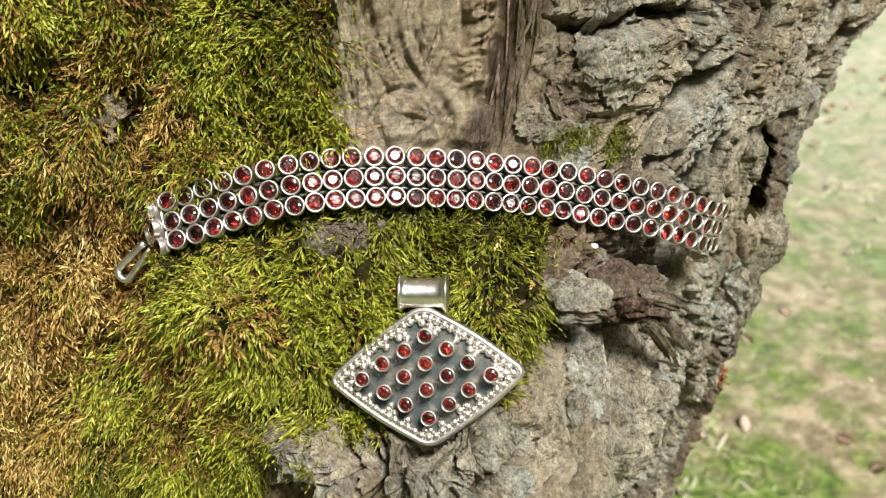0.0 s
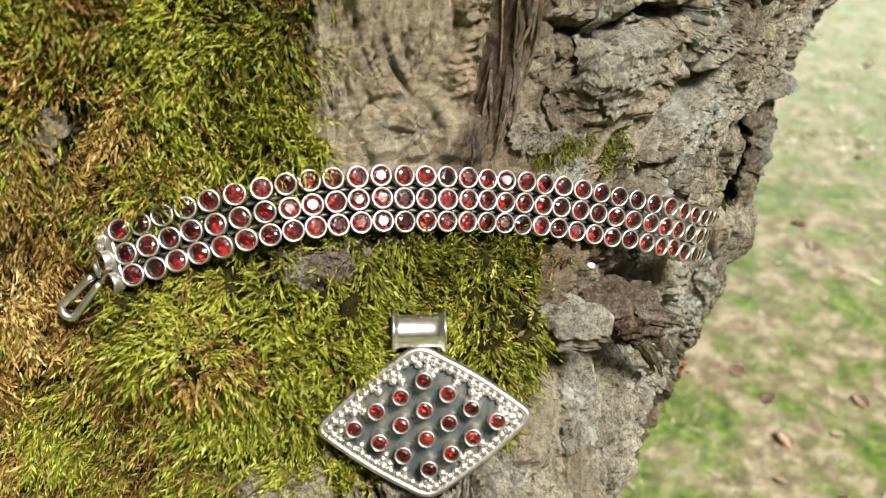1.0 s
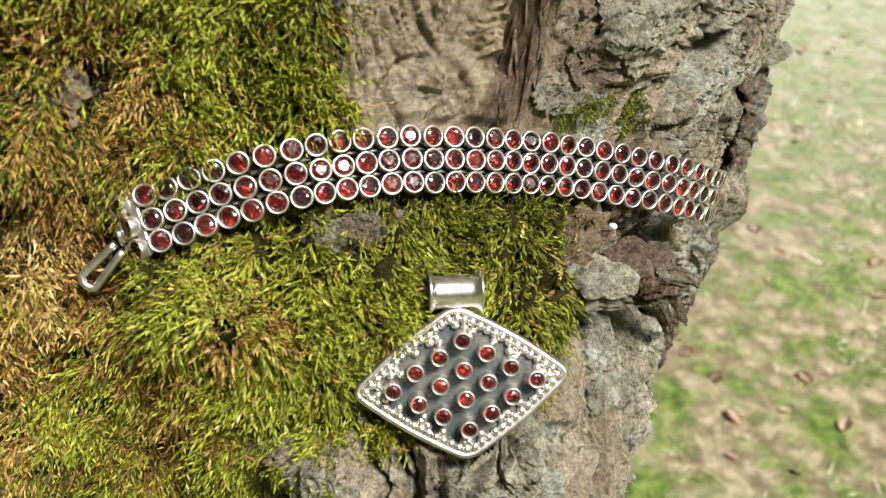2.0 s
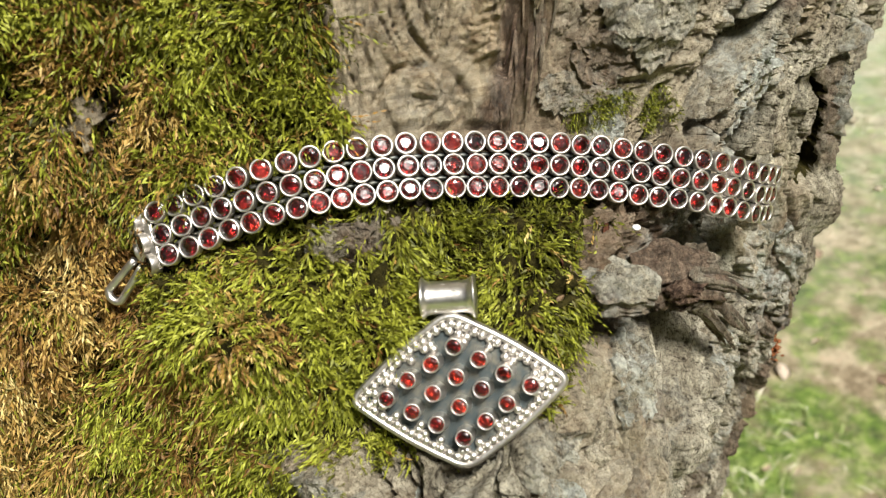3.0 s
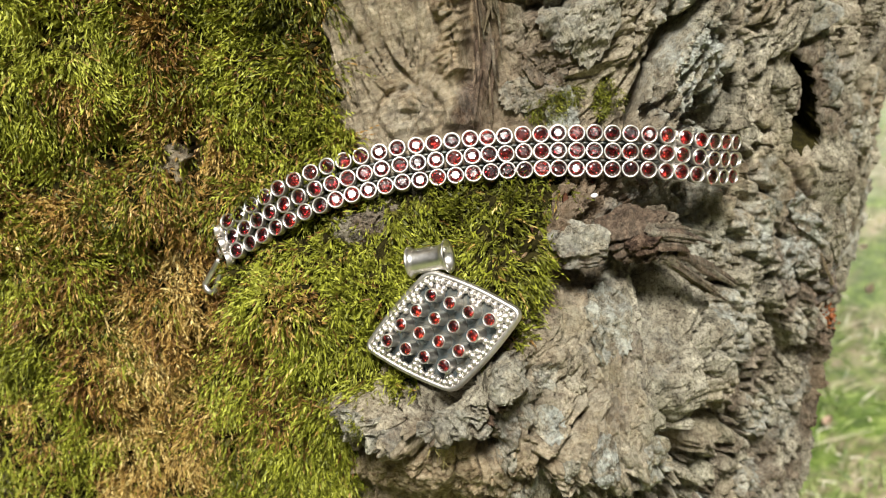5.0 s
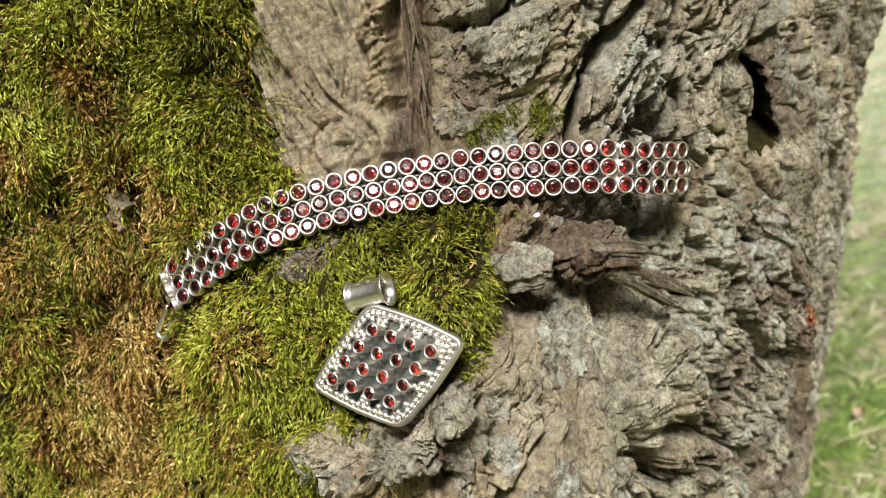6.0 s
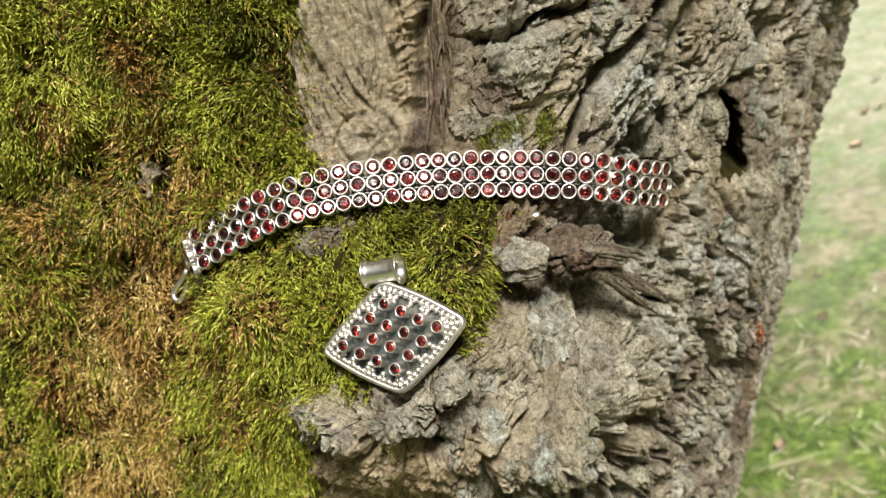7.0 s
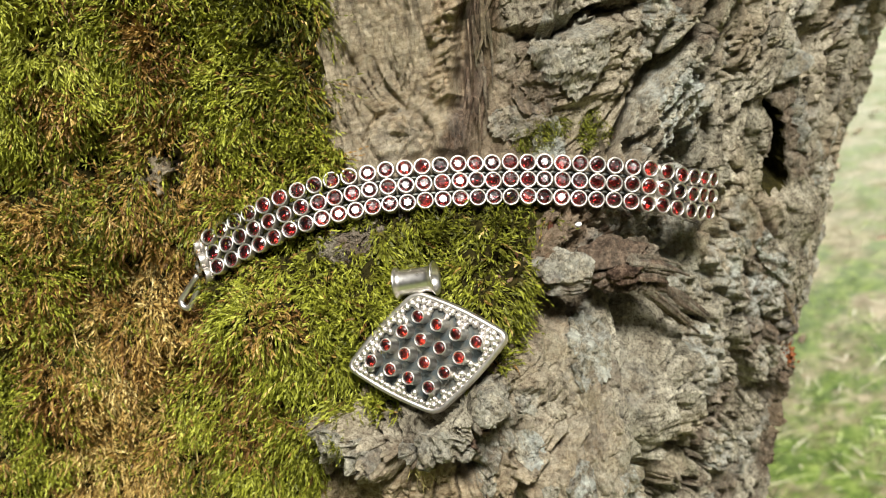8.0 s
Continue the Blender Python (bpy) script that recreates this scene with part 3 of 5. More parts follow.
DEPTH = np.where(COVER, 0.35 * DEPTH - 0.0010 - 0.0035 * UNDER + (1 - UNDER) * 0.0100 * cushions(SG, ZG), DEPTH)
for s0, z0, ws, wz in ((-0.0762, 0.9715, 0.0026, 0.0050), (-0.1014, 0.9766, 0.0045, 0.0035), (-0.1126, 0.8347, 0.0040, 0.0050), (-0.0825, 0.9290, 0.0050, 0.0060)):
    DEPTH = DEPTH - 0.006 * bump2(SG, ZG, s0, z0, ws, wz)          # dark hollows in the moss
SKIN = FORM + OUT * DEPTH[..., None]
HOLLOW = black_hollow(SG, ZG, 0.004 * fbm(np.stack([SG - 0.34 * (ZG - 0.9) * smooth(0.92, 0.97, ZG), ZG, SG * 0], -1) * 60, 3, 3), np.clip((ZG - 0.900) / 0.034, 0, 1))
SKIN = SKIN + HOLLOW[..., None] * 0.060 * np.array([-0.16, 0.95, 0.22])      # it runs straight back into the wood
WINDOW = np.s_[np.searchsorted(SV, -0.11):np.searchsorted(SV, 0.11), np.searchsorted(ZV, 0.88):np.searchsorted(ZV, 0.98)]
SKIN[WINDOW] = clear_of(SKIN[WINDOW], OUT[WINDOW])
DEPTH[WINDOW] = ((SKIN[WINDOW] - FORM[WINDOW]) * OUT[WINDOW]).sum(-1)


def on_trunk(s, z, grid):
    """A value of a grid over the trunk at places (s, z)."""
    i, j = np.interp(s, SV, np.arange(len(SV))), np.interp(z, ZV, np.arange(len(ZV)))
    i0, j0 = np.minimum(i.astype(int), len(SV) - 2), np.minimum(j.astype(int), len(ZV) - 2)
    u, v = (i - i0)[..., None], (j - j0)[..., None]
    return (grid[i0, j0] * (1 - u) + grid[i0 + 1, j0] * u) * (1 - v) + (grid[i0, j0 + 1] * (1 - u) + grid[i0 + 1, j0 + 1] * u) * v


def build_trunk():
    ns, nz = SG.shape
    idx = np.arange(ns * nz).reshape(ns, nz)
    nxt = np.roll(idx, -1, 0)
    faces = np.stack([idx[:, :-1], nxt[:, :-1], nxt[:, 1:], idx[:, 1:]], -1).reshape(-1, 4)
    me = bpy.data.meshes.new("tree_trunk")
    verts = SKIN.reshape(-1, 3)
    me.vertices.add(len(verts))
    me.vertices.foreach_set("co", verts.ravel())
    me.loops.add(faces.size + ns)
    me.loops.foreach_set("vertex_index", np.concatenate([faces.ravel(), idx[:, -1]]))
    me.polygons.add(len(faces) + 1)
    me.polygons.foreach_set("loop_start", np.arange(len(faces) + 1) * 4)
    me.update(calc_edges=True)
    even = np.ones(len(me.polygons), bool)
    even[:ns * (nz - 1)] = ((SG < 0.018) & (ZG > 0.948) | COVER)[:, :-1].ravel()      # old bare wood is smooth, bark breaks in small facets
    me.polygons.foreach_set("use_smooth", even)
    tone = me.attributes.new("tone", "FLOAT_COLOR", "POINT")
    tone.data.foreach_set("color", np.concatenate([TONE.reshape(-1, 3), np.ones((len(verts), 1))], 1).ravel())
    me.materials.append(BARK)
    me.materials.append(HUMUS_AND_SHADE)
    slot = np.zeros(len(me.polygons), np.int32)
    hollow_shade = HOLLOW > 0.06                                               # hollow's walls, coloured dark for the shade inside it
    deep = COVER.copy()
    for k in (-5, 5):
        deep &= np.roll(COVER, k, 0) & np.roll(COVER, k, 1)
    slot[:(ns * (nz - 1))] = (deep | hollow_shade)[:, :-1].ravel()
    me.polygons.foreach_set("material_index", slot)
    return tagged(new("tree_trunk", me), "old grey tree trunk with deeply furrowed, flaking bark", "tree trunk")


build_trunk()


# ---- moss: shoots as curved, twisted blades ----
def shoots(name, roots, ways, bends, length, width, material, curl=0.0, rings=((0.0, 0.6), (0.40, 1.0), (0.76, 0.85))):
    """One mesh of many shoots. ways: the direction at the root; bends: what the tip is bent by; rings: how far along, and how wide."""
    n, m = len(roots), len(rings)
    side = np.cross(ways, np.random.normal(size=(n, 3)))
    side /= np.linalg.norm(side, axis=1, keepdims=True) + 1e-9
    keel = np.cross(ways, side)
    keel /= np.linalg.norm(keel, axis=1, keepdims=True) + 1e-9
    spin = np.random.normal(size=(n, 1)) * 1.3
    twist = curl * np.random.normal(size=(n, 1)) * side + curl * np.random.normal(size=(n, 1)) * keel

    def at(t):
        return roots + length[:, None] * (ways * t + bends * t * t + twist * math.sin(math.pi * 1.5 * t) * t)

    verts = []
    for t, w in rings:
        half = (width * w * 0.5)[:, None]
        across = side * np.cos(spin * t) + keel * np.sin(spin * t)
        verts += [at(t) - across * half, at(t) + across * half]
    verts = np.stack(verts + [at(1.0)], 1).reshape(-1, 3)
    quads = np.array([(2 * r, 2 * r + 1, 2 * r + 3, 2 * r + 2) for r in range(m - 1)])
    tip = 2 * m
    tris = np.array([(tip - 2, tip - 1, tip)])
    off = (np.arange(n) * (tip + 1))[:, None, None]
    q, t = (quads + off).reshape(-1, 4), (tris + off).reshape(-1, 3)
    me = bpy.data.meshes.new(name)
    me.vertices.add(len(verts))
    me.vertices.foreach_set("co", verts.ravel())
    me.loops.add(q.size + t.size)
    me.loops.foreach_set("vertex_index", np.concatenate([q.ravel(), t.ravel()]))
    me.polygons.add(len(q) + len(t))
    me.polygons.foreach_set("loop_start", np.concatenate([np.arange(len(q)) * 4, len(q) * 4 + np.arange(len(t)) * 3]))
    me.update(calc_edges=True)
    me.polygons.foreach_set("use_smooth", np.ones(len(me.polygons), bool))
    me.materials.append(material)
    return new(name, me)


def leafy_shoots(name, roots, ways, bends, length, leaf, shade, material, leaves=9):
    """One mesh of many moss shoots, each a bent stem's worth of small pointed leaves that overlap and hook to one side."""
    n = len(roots)
    side = np.cross(ways, np.random.normal(size=(n, 3)))
    side /= np.linalg.norm(side, axis=1, keepdims=True) + 1e-9
    keel = np.cross(ways, side)
    keel /= np.linalg.norm(keel, axis=1, keepdims=True) + 1e-9
    hook = 0.45 * np.random.normal(size=(n, 3)) + np.array([0, -0.1, -0.25])
    turn = np.random.uniform(0, 6.28, n)
    verts, tints = [], []
    for k in range(leaves):
        t = 0.10 + 0.86 * k / (leaves - 1)
        at = roots + length[:, None] * (ways * t + bends * t * t)
        stem = ways + 2 * bends * t
        stem /= np.linalg.norm(stem, axis=1, keepdims=True) + 1e-9
        a = turn + 2.4 * k + np.random.normal(size=n) * 0.3
        radial = side * np.cos(a)[:, None] + keel * np.sin(a)[:, None]
        way = stem * 0.90 + radial * (0.42 - 0.28 * t) + hook * 0.25
        way /= np.linalg.norm(way, axis=1, keepdims=True) + 1e-9
        flat = np.cross(way, radial)
        flat /= np.linalg.norm(flat, axis=1, keepdims=True) + 1e-9
        size = (leaf * (1.0 - 0.35 * t) * np.random.uniform(0.75, 1.25, n))[:, None]
        verts += [at, at + way * size * 0.42 + flat * size * 0.150, at + way * size + hook * size * 0.30, at + way * size * 0.42 - flat * size * 0.150]
        own = np.clip(shade + np.random.normal(size=n) * 0.07, 0, 1)
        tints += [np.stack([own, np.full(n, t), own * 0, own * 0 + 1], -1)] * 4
    verts = np.stack(verts, 1).reshape(-1, 3)
    count = n * leaves
    me = bpy.data.meshes.new(name)
    me.vertices.add(len(verts))
    me.vertices.foreach_set("co", verts.ravel())
    me.loops.add(4 * count)
    me.loops.foreach_set("vertex_index", np.arange(4 * count))
    me.polygons.add(count)
    me.polygons.foreach_set("loop_start", np.arange(count) * 4)
    me.update(calc_edges=True)
    me.attributes.new("shade", "FLOAT_COLOR", "POINT").data.foreach_set("color", np.stack(tints, 1).ravel())
    me.materials.append(material)
    return new(name, me)


def moss_bed(name, s, z, length, leaf, shade, material, droop=0.5, wild=0.4, leaves=9):
    p, out = on_trunk(s, z, SKIN), on_trunk(s, z, OUT)
    n = len(s)
    q = np.stack([s * 95, z * 95, s * 0], -1)
    comb = np.stack([fbm(q, 3, 111), 0.3 * fbm(q, 3, 113), fbm(q, 3, 117)], -1)
    ways = 0.42 * out + wild * np.random.normal(size=(n, 3)) + comb * 1.5 + np.array([-0.10, 0, -droop])
    ways /= np.linalg.norm(ways, axis=1, keepdims=True)
    ways += np.maximum(0, 0.26 - (ways * out).sum(1))[:, None] * out
    bends = 0.45 * np.random.normal(size=(n, 3)) + comb * 0.5 + 0.12 * out + np.array([0, 0, -0.30])
    bends += np.maximum(0, -0.15 - (bends * out).sum(1))[:, None] * out
    rise, under = footprint(p)
    short = (1 - under * (1 - np.clip((0.0012 - rise) / 0.006, 0.12, 0.6))) * (1 - 0.55 * bump2(s, z, -0.004, 0.911, 0.016, 0.011)) * (1 - 0.6 * bump2(s, z, -0.078, 0.940, 0.006, 0.007)) * (1 - 0.7 * bump2(s, z, -0.0825, 0.929, 0.006, 0.007))
    short = short * (1 - 0.20 * smooth(-0.005, 0.015, s)) * (0.62 + 0.40 * tufts(s, z)) * (1 + 0.28 * fbm(q * 1.4, 2, 121))
    return leafy_shoots(name, p - out * 0.0003, ways, bends, length * np.random.uniform(0.6, 1.2, n) * short, leaf * np.random.uniform(0.8, 1.2, n) * (0.5 + 0.5 * short), shade, material, leaves)


def scatter(n, s0, s1, z0, z1):
    return np.random.uniform(s0, s1, n), np.random.uniform(z0, z1, n)


def grow_moss():
    s, z = scatter(150000, -0.225, 0.038, 0.825, 1.035)
    keep = moss_cover(s, z) & (np.random.rand(len(s)) < smooth(-0.20, -0.13, s) * 0.75 + 0.25)
    keep &= np.random.rand(len(s)) < 0.55 + 0.45 * tufts(s, z)
    for s0, z0, a, b in ((-0.0785, 0.9745, 0.0028, 0.0062), (-0.1068, 0.9770, 0.0060, 0.0040), (-0.1126, 0.8347, 0.0040, 0.0060)):
        keep &= np.hypot((s - s0) / a, (z - z0) / b) + 0.5 * fbm(np.stack([s * 300, z * 300, s * 0], -1), 2, 145) > 1
    s, z = s[keep], z[keep]
    q = np.stack([s, z, s * 0], -1)
    chance = np.random.rand(len(s))
    w = 0.016 * fbm(q * 70, 4, 131, 0.6)
    often = 0.05 + 0.72 * inside(s + w + 0.004 * np.random.normal(size=len(s)), z + w, DRY)
    often = often + 0.60 * smooth(0.0, 0.35, fbm(q * 55, 3, 137)) * smooth(-0.035, -0.06, s)
    often = often + 0.50 * bump2(s, z, -0.090, 0.960, 0.024, 0.016, 0.014) + 0.12 * smooth(-0.040, -0.030, s) * smooth(0.955, 0.985, z)
    for s0, z0, r in ((-0.0852, 0.9435, 0.006), (-0.0696, 0.9705, 0.006), (-0.0816, 0.8845, 0.006), (-0.0996, 0.8665, 0.007), (-0.0696, 1.0125, 0.006), (-0.0455, 0.9275, 0.0030)):
        often = often + 0.85 * np.exp(-(np.hypot(s - s0 + w, z - z0 + w) / r) ** 2)
    dry = chance < often
    # how bright each shoot is: lush cushions, dim olive stretches
    lush = 0.47 + 0.34 * fbm(q * 70, 3, 139) + np.random.normal(size=len(s)) * 0.13
    lush = lush + 0.16 * bump2(s, z, -0.040, 0.922, 0.035, 0.014, 0.020)
    for s0, z0, r, more in ((-0.0595, 0.958, 0.008, 0.28), (-0.0505, 0.9885, 0.011, 0.16), (-0.095, 1.020, 0.018, 0.20), (-0.164, 0.8815, 0.016, 0.20), (-0.125, 0.985, 0.015, 0.10), (-0.034, 1.0055, 0.010, -0.28),
                            (-0.039, 0.977, 0.008, -0.30), (-0.0696, 0.995, 0.010, -0.12), (-0.10, 0.962, 0.022, -0.20), (0.014, 0.930, 0.020, -0.16), (-0.135, 0.945, 0.014, -0.14)):
        lush = lush + more * np.exp(-(np.hypot(s - s0 + w, z - z0 + w) / r) ** 2)
    lush = np.clip(lush, 0, 1)
    pale = np.clip(0.43 + 0.50 * fbm(q * 80, 3, 141) + np.random.normal(size=len(s)) * 0.17 - 0.25 * (~inside(s, z, DRY)), 0, 1)
    g, d = ~dry, dry
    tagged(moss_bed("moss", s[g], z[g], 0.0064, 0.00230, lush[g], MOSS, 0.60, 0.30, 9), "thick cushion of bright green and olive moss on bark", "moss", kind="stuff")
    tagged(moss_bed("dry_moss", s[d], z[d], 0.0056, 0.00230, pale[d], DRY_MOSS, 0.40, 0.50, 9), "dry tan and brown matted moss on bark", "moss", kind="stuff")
    s, z = scatter(5200, 0.018, 0.056, 0.942, 0.964)
    w = 0.3 * fbm(np.stack([s * 300, z * 300, s * 0], -1), 3, 141)
    keep = (np.hypot((s - 0.0330) / 0.0085, (z - 0.9550) / 0.0055) + w < 0.85) | (np.hypot((s - 0.0480) / 0.0045, (z - 0.9520) / 0.0060) + w < 0.9)
    s, z = s[keep], z[keep]
    tagged(moss_bed("moss", s, z, 0.0028, 0.00120, np.clip(0.30 + 0.18 * np.random.normal(size=len(s)), 0, 1), MOSS, 0.2, 0.6, 7), "small tufts of olive moss in a bark furrow", "moss", kind="stuff")
    s, z = scatter(9000, -0.064, -0.020, 0.866, 0.906)
    w = 0.5 * fbm(np.stack([s * 260, z * 260, s * 0], -1), 3, 143)
    keep = np.zeros(len(s), bool)
    for s0, z0, a, b in ((-0.0550, 0.8765, 0.0042, 0.0070), (-0.0300, 0.8905, 0.0022, 0.0030), (-0.0290, 0.8985, 0.0075, 0.0038), (-0.0440, 0.8890, 0.0030, 0.0040)):
        keep |= np.hypot((s - s0) / a, (z - z0) / b) + w < 0.8
    s, z = s[keep], z[keep]
    tagged(moss_bed("moss", s, z, 0.0034, 0.00140, np.clip(0.42 + 0.18 * np.random.normal(size=len(s)), 0, 1), MOSS, 0.3, 0.6, 8), "thin green moss creeping over bark lumps", "moss", kind="stuff")


grow_moss()


# ---- jewellery ----
def part(name, mesh, parent, label="", at=None):
    """A mesh as ONE object under a thing or a part, at the pose `at` in the parent's space."""
    if isinstance(mesh, bmesh.types.BMesh):
        bm, mesh = mesh, bpy.data.meshes.new(name)
        bm.to_mesh(mesh)
        bm.free()
    ob = new(name, mesh)
    ob.parent = parent
    if at is not None:
        ob.matrix_basis = at
    return tagged(ob, label) if label else ob


def lathe(profile, count, material, flat=False, close=False):
    """A mesh turned round z from (radius, height) pairs; close: the ends meet the axis."""
    verts, faces = [], []
    for r, h in profile:
        verts += [(r * math.cos(2 * math.pi * k / count), r * math.sin(2 * math.pi * k / count), h) for k in range(count)]
    for i in range(len(profile) - 1):
        for k in range(count):
            a, b = i * count + k, i * count + (k + 1) % count
            faces.append((a, b, b + count, a + count))
    if close:
        faces += [tuple(range(count))[::-1], tuple(range((len(profile) - 1) * count, len(profile) * count))]
    return shaded_mesh("turned", verts, faces, [material], flat)


def gem_mesh(r, material, count=8):
    """A round brilliant: table, crown and pavilion facets."""
    verts, faces = [], []
    rings = [(0.56, 0.28, 0.0), (0.82, 0.18, 0.5), (1.0, 0.0, 0.0), (1.0, -0.05, 0.0), (0.5, -0.40, 0.5)]
    for rad, h, turn in rings:
        verts += [(r * rad * math.cos(2 * math.pi * (k + turn) / count), r * rad * math.sin(2 * math.pi * (k + turn) / count), r * h) for k in range(count)]
    verts.append((0, 0, -0.86 * r))
    c = count
    faces.append(tuple(range(c)))
    for k in range(c):
        j = (k + 1) % c
        faces += [(k, c + k, j), (k, 2 * c + k, c + k), (j, c + k, 2 * c + j), (c + k, 2 * c + k, 2 * c + j)]
        faces += [(2 * c + k, 3 * c + k, 3 * c + j, 2 * c + j), (3 * c + k, 4 * c + k, 3 * c + j), (4 * c + k, 4 * c + j, 3 * c + j), (4 * c + k, 5 * c, 4 * c + j)]
    me = shaded_mesh("gemstone", verts, faces, [material], True)
    bm = bmesh.new()
    bm.from_mesh(me)
    bmesh.ops.recalc_face_normals(bm, faces=bm.faces)
    bm.to_mesh(me)
    bm.free()
    return me


def tube(points, radius, material, sides=8, closed=False):
    """A round wire along points."""
    p = [Vector(v) for v in points]
    n = len(p)
    verts, faces = [], []
    ref = Vector((0.31, 0.2, 0.93))
    for i in range(n):
        d = (p[(i + 1) % n] - p[i - 1]) if closed else (p[min(i + 1, n - 1)] - p[max(i - 1, 0)])
        a = d.cross(ref).normalized()
        b = d.cross(a).normalized()
        verts += [p[i] + radius * (math.cos(2 * math.pi * k / sides) * a + math.sin(2 * math.pi * k / sides) * b) for k in range(sides)]
    for i in range(n if closed else n - 1):
        for k in range(sides):
            j, m = (i + 1) % n, (k + 1) % sides
            faces.append((i * sides + k, i * sides + m, j * sides + m, j * sides + k))
    if not closed:
        faces += [tuple(range(sides))[::-1], tuple(range((n - 1) * sides, n * sides))]
    return shaded_mesh("wire", verts, faces, [material])


def spline(points, t):
    """A smooth curve through points keyed by a number: [(n, (x, y, z)), ...]."""
    keys = [k for k, _ in points]
    i = max(0, min(len(keys) - 2, sum(k <= t for k in keys) - 1))
    g = [Vector(v) for _, v in points]
    h = keys[i + 1] - keys[i]
    u = (t - keys[i]) / h

    def slope(j):
        a, b = max(j - 1, 0), min(j + 1, len(g) - 1)
        return (g[b] - g[a]) / (keys[b] - keys[a])

    return ((2 * u ** 3 - 3 * u * u + 1) * g[i] + (u ** 3 - 2 * u * u + u) * h * slope(i) + (3 * u * u - 2 * u ** 3) * g[i + 1] + (u ** 3 - u * u) * h * slope(i + 1))


def strip_pose(n, row):
    """The pose of a setting: n along the strip, row -1, 0 or 1 across it; z stands out from it."""
    c, a = spline(MIDDLE, n), spline(ACROSS, n).normalized()
    d = (spline(MIDDLE, n + 0.4) - spline(MIDDLE, n - 0.4)).normalized()
    up = d.cross(a).normalized()
    a = up.cross(d).normalized()
    m = Matrix((d, a, up)).transposed().to_4x4()
    m.translation = c + a * row * 0.0053
    return m


def build_bracelet():
    thing = tagged(new("bracelet"), "silver bracelet of three rows of round red garnets on moss", "bracelet")
    cup = lathe([(0.0016, -0.0021), (0.0024, -0.0019), (0.00258, -0.0008), (0.00263, 0.0007), (0.00254, 0.00094), (0.00218, 0.00094), (0.00202, 0.0006), (0.00204, -0.0006), (0.0010, -0.0015)], 24, SILVER)
    gems = [gem_mesh(0.00210, m) for m in (GARNET, GARNET_WARM)]
    pin = lathe([(0.0004, -0.0014), (0.0006, -0.0012), (0.0006, 0.0012), (0.0004, 0.0014)], 8, OXIDE, close=True)
    rng = random.Random(5)

    def setting(m):
        m = m @ pose(rng.uniform(-1, 1) * 1.5e-4, rng.uniform(-1, 1) * 1.5e-4, rng.uniform(-1, 1) * 1.5e-4, rng.uniform(-5, 5), rng.uniform(-5, 5), 0)
        bezel = part("bezel", cup, thing, at=m)
        part("gemstone", rng.choice(gems), bezel, "faceted red garnet", pose(0, 0, 0.00045, rng.gauss(0, 7), rng.gauss(0, 7), rng.uniform(0, 360)))

    for n in range(1, 33):
        for row in (-1, 0, 1):
            setting(strip_pose(n, row))
        if n < 32:
            for row in (-0.5, 0.5):
                part("link_pin", pin, thing, at=strip_pose(n + 0.5, row) @ pose(0, 0, -0.0019, 0, 90, 0))
    # the end that bends away over the moss
    end = strip_pose(1, 0)
    for k, (dx, dz, turn) in enumerate(((-0.0060, -0.0012, -44), (-0.0088, -0.0052, -74))):
        for row in (-1, 0, 1):
            setting(end @ pose(dx - 0.0004 * row, row * 0.0053, dz, 0, turn, 0))
    # hinge plates where sections meet
    for n in (0.45, 27.5):
        bm = bmesh.new()
        bmesh.ops.create_cube(bm, size=1.0, matrix=Matrix.Diagonal((0.0026, 0.0146, 0.0014, 1)))
        bmesh.ops.bevel(bm, geom=bm.edges[:], offset=0.0005, segments=3, affect="EDGES")
        me = bpy.data.meshes.new("hinge_plate")
        bm.to_mesh(me)
        bm.free()
        me.materials.append(SILVER)
        part("hinge_plate", me, thing, "plain silver hinge plate", (strip_pose(1, 0) @ pose(-0.0035, 0, -0.0010, 0, -14, 0)) if n < 1 else strip_pose(27.5, 0) @ pose(0, 0, -0.0016))
    # hook of the clasp: a bent wire loop
    tip, root = Vector((-0.0856, 0.2030, 0.9255)), Vector((-0.0775, 0.2035, 0.9345))
    d = (tip - root).normalized()
    w = d.cross(Vector((0, -0.85, 0.5))).normalized()
    pts, long = [], (tip - root).length - 0.0018
    for k in range(25):
        a = math.pi * (k - 6) / 12
        reach = long if 6 <= k <= 18 else long * (k / 6 if k < 6 else (24 - k) / 6)
        side = -0.0022 * math.cos(a) if 6 <= k <= 18 else (-0.0022 if k < 6 else 0.0022)
        extra = 0.0021 * math.sin(a) if 6 <= k <= 18 else 0
        pts.append(root + d * (reach + extra) + w * side * (0.55 + 0.45 * min(1, (k if k < 12 else 24 - k) / 8)) + Vector((0, -0.0012, 0.0006)) * math.sin(math.pi * k / 24))
    part("clasp_hook", tube(pts, 0.00095, SILVER), thing, "bent silver wire hook")
    ring = [strip_pose(32, 0) @ Vector((0.0035 + 0.0022 * math.cos(a), 0.0022 * math.sin(a), -0.001)) for a in np.linspace(0, 2 * math.pi, 20, endpoint=False)]
    part("clasp_ring", tube(ring, 0.0004, SILVER, closed=True), thing, "small silver wire ring")


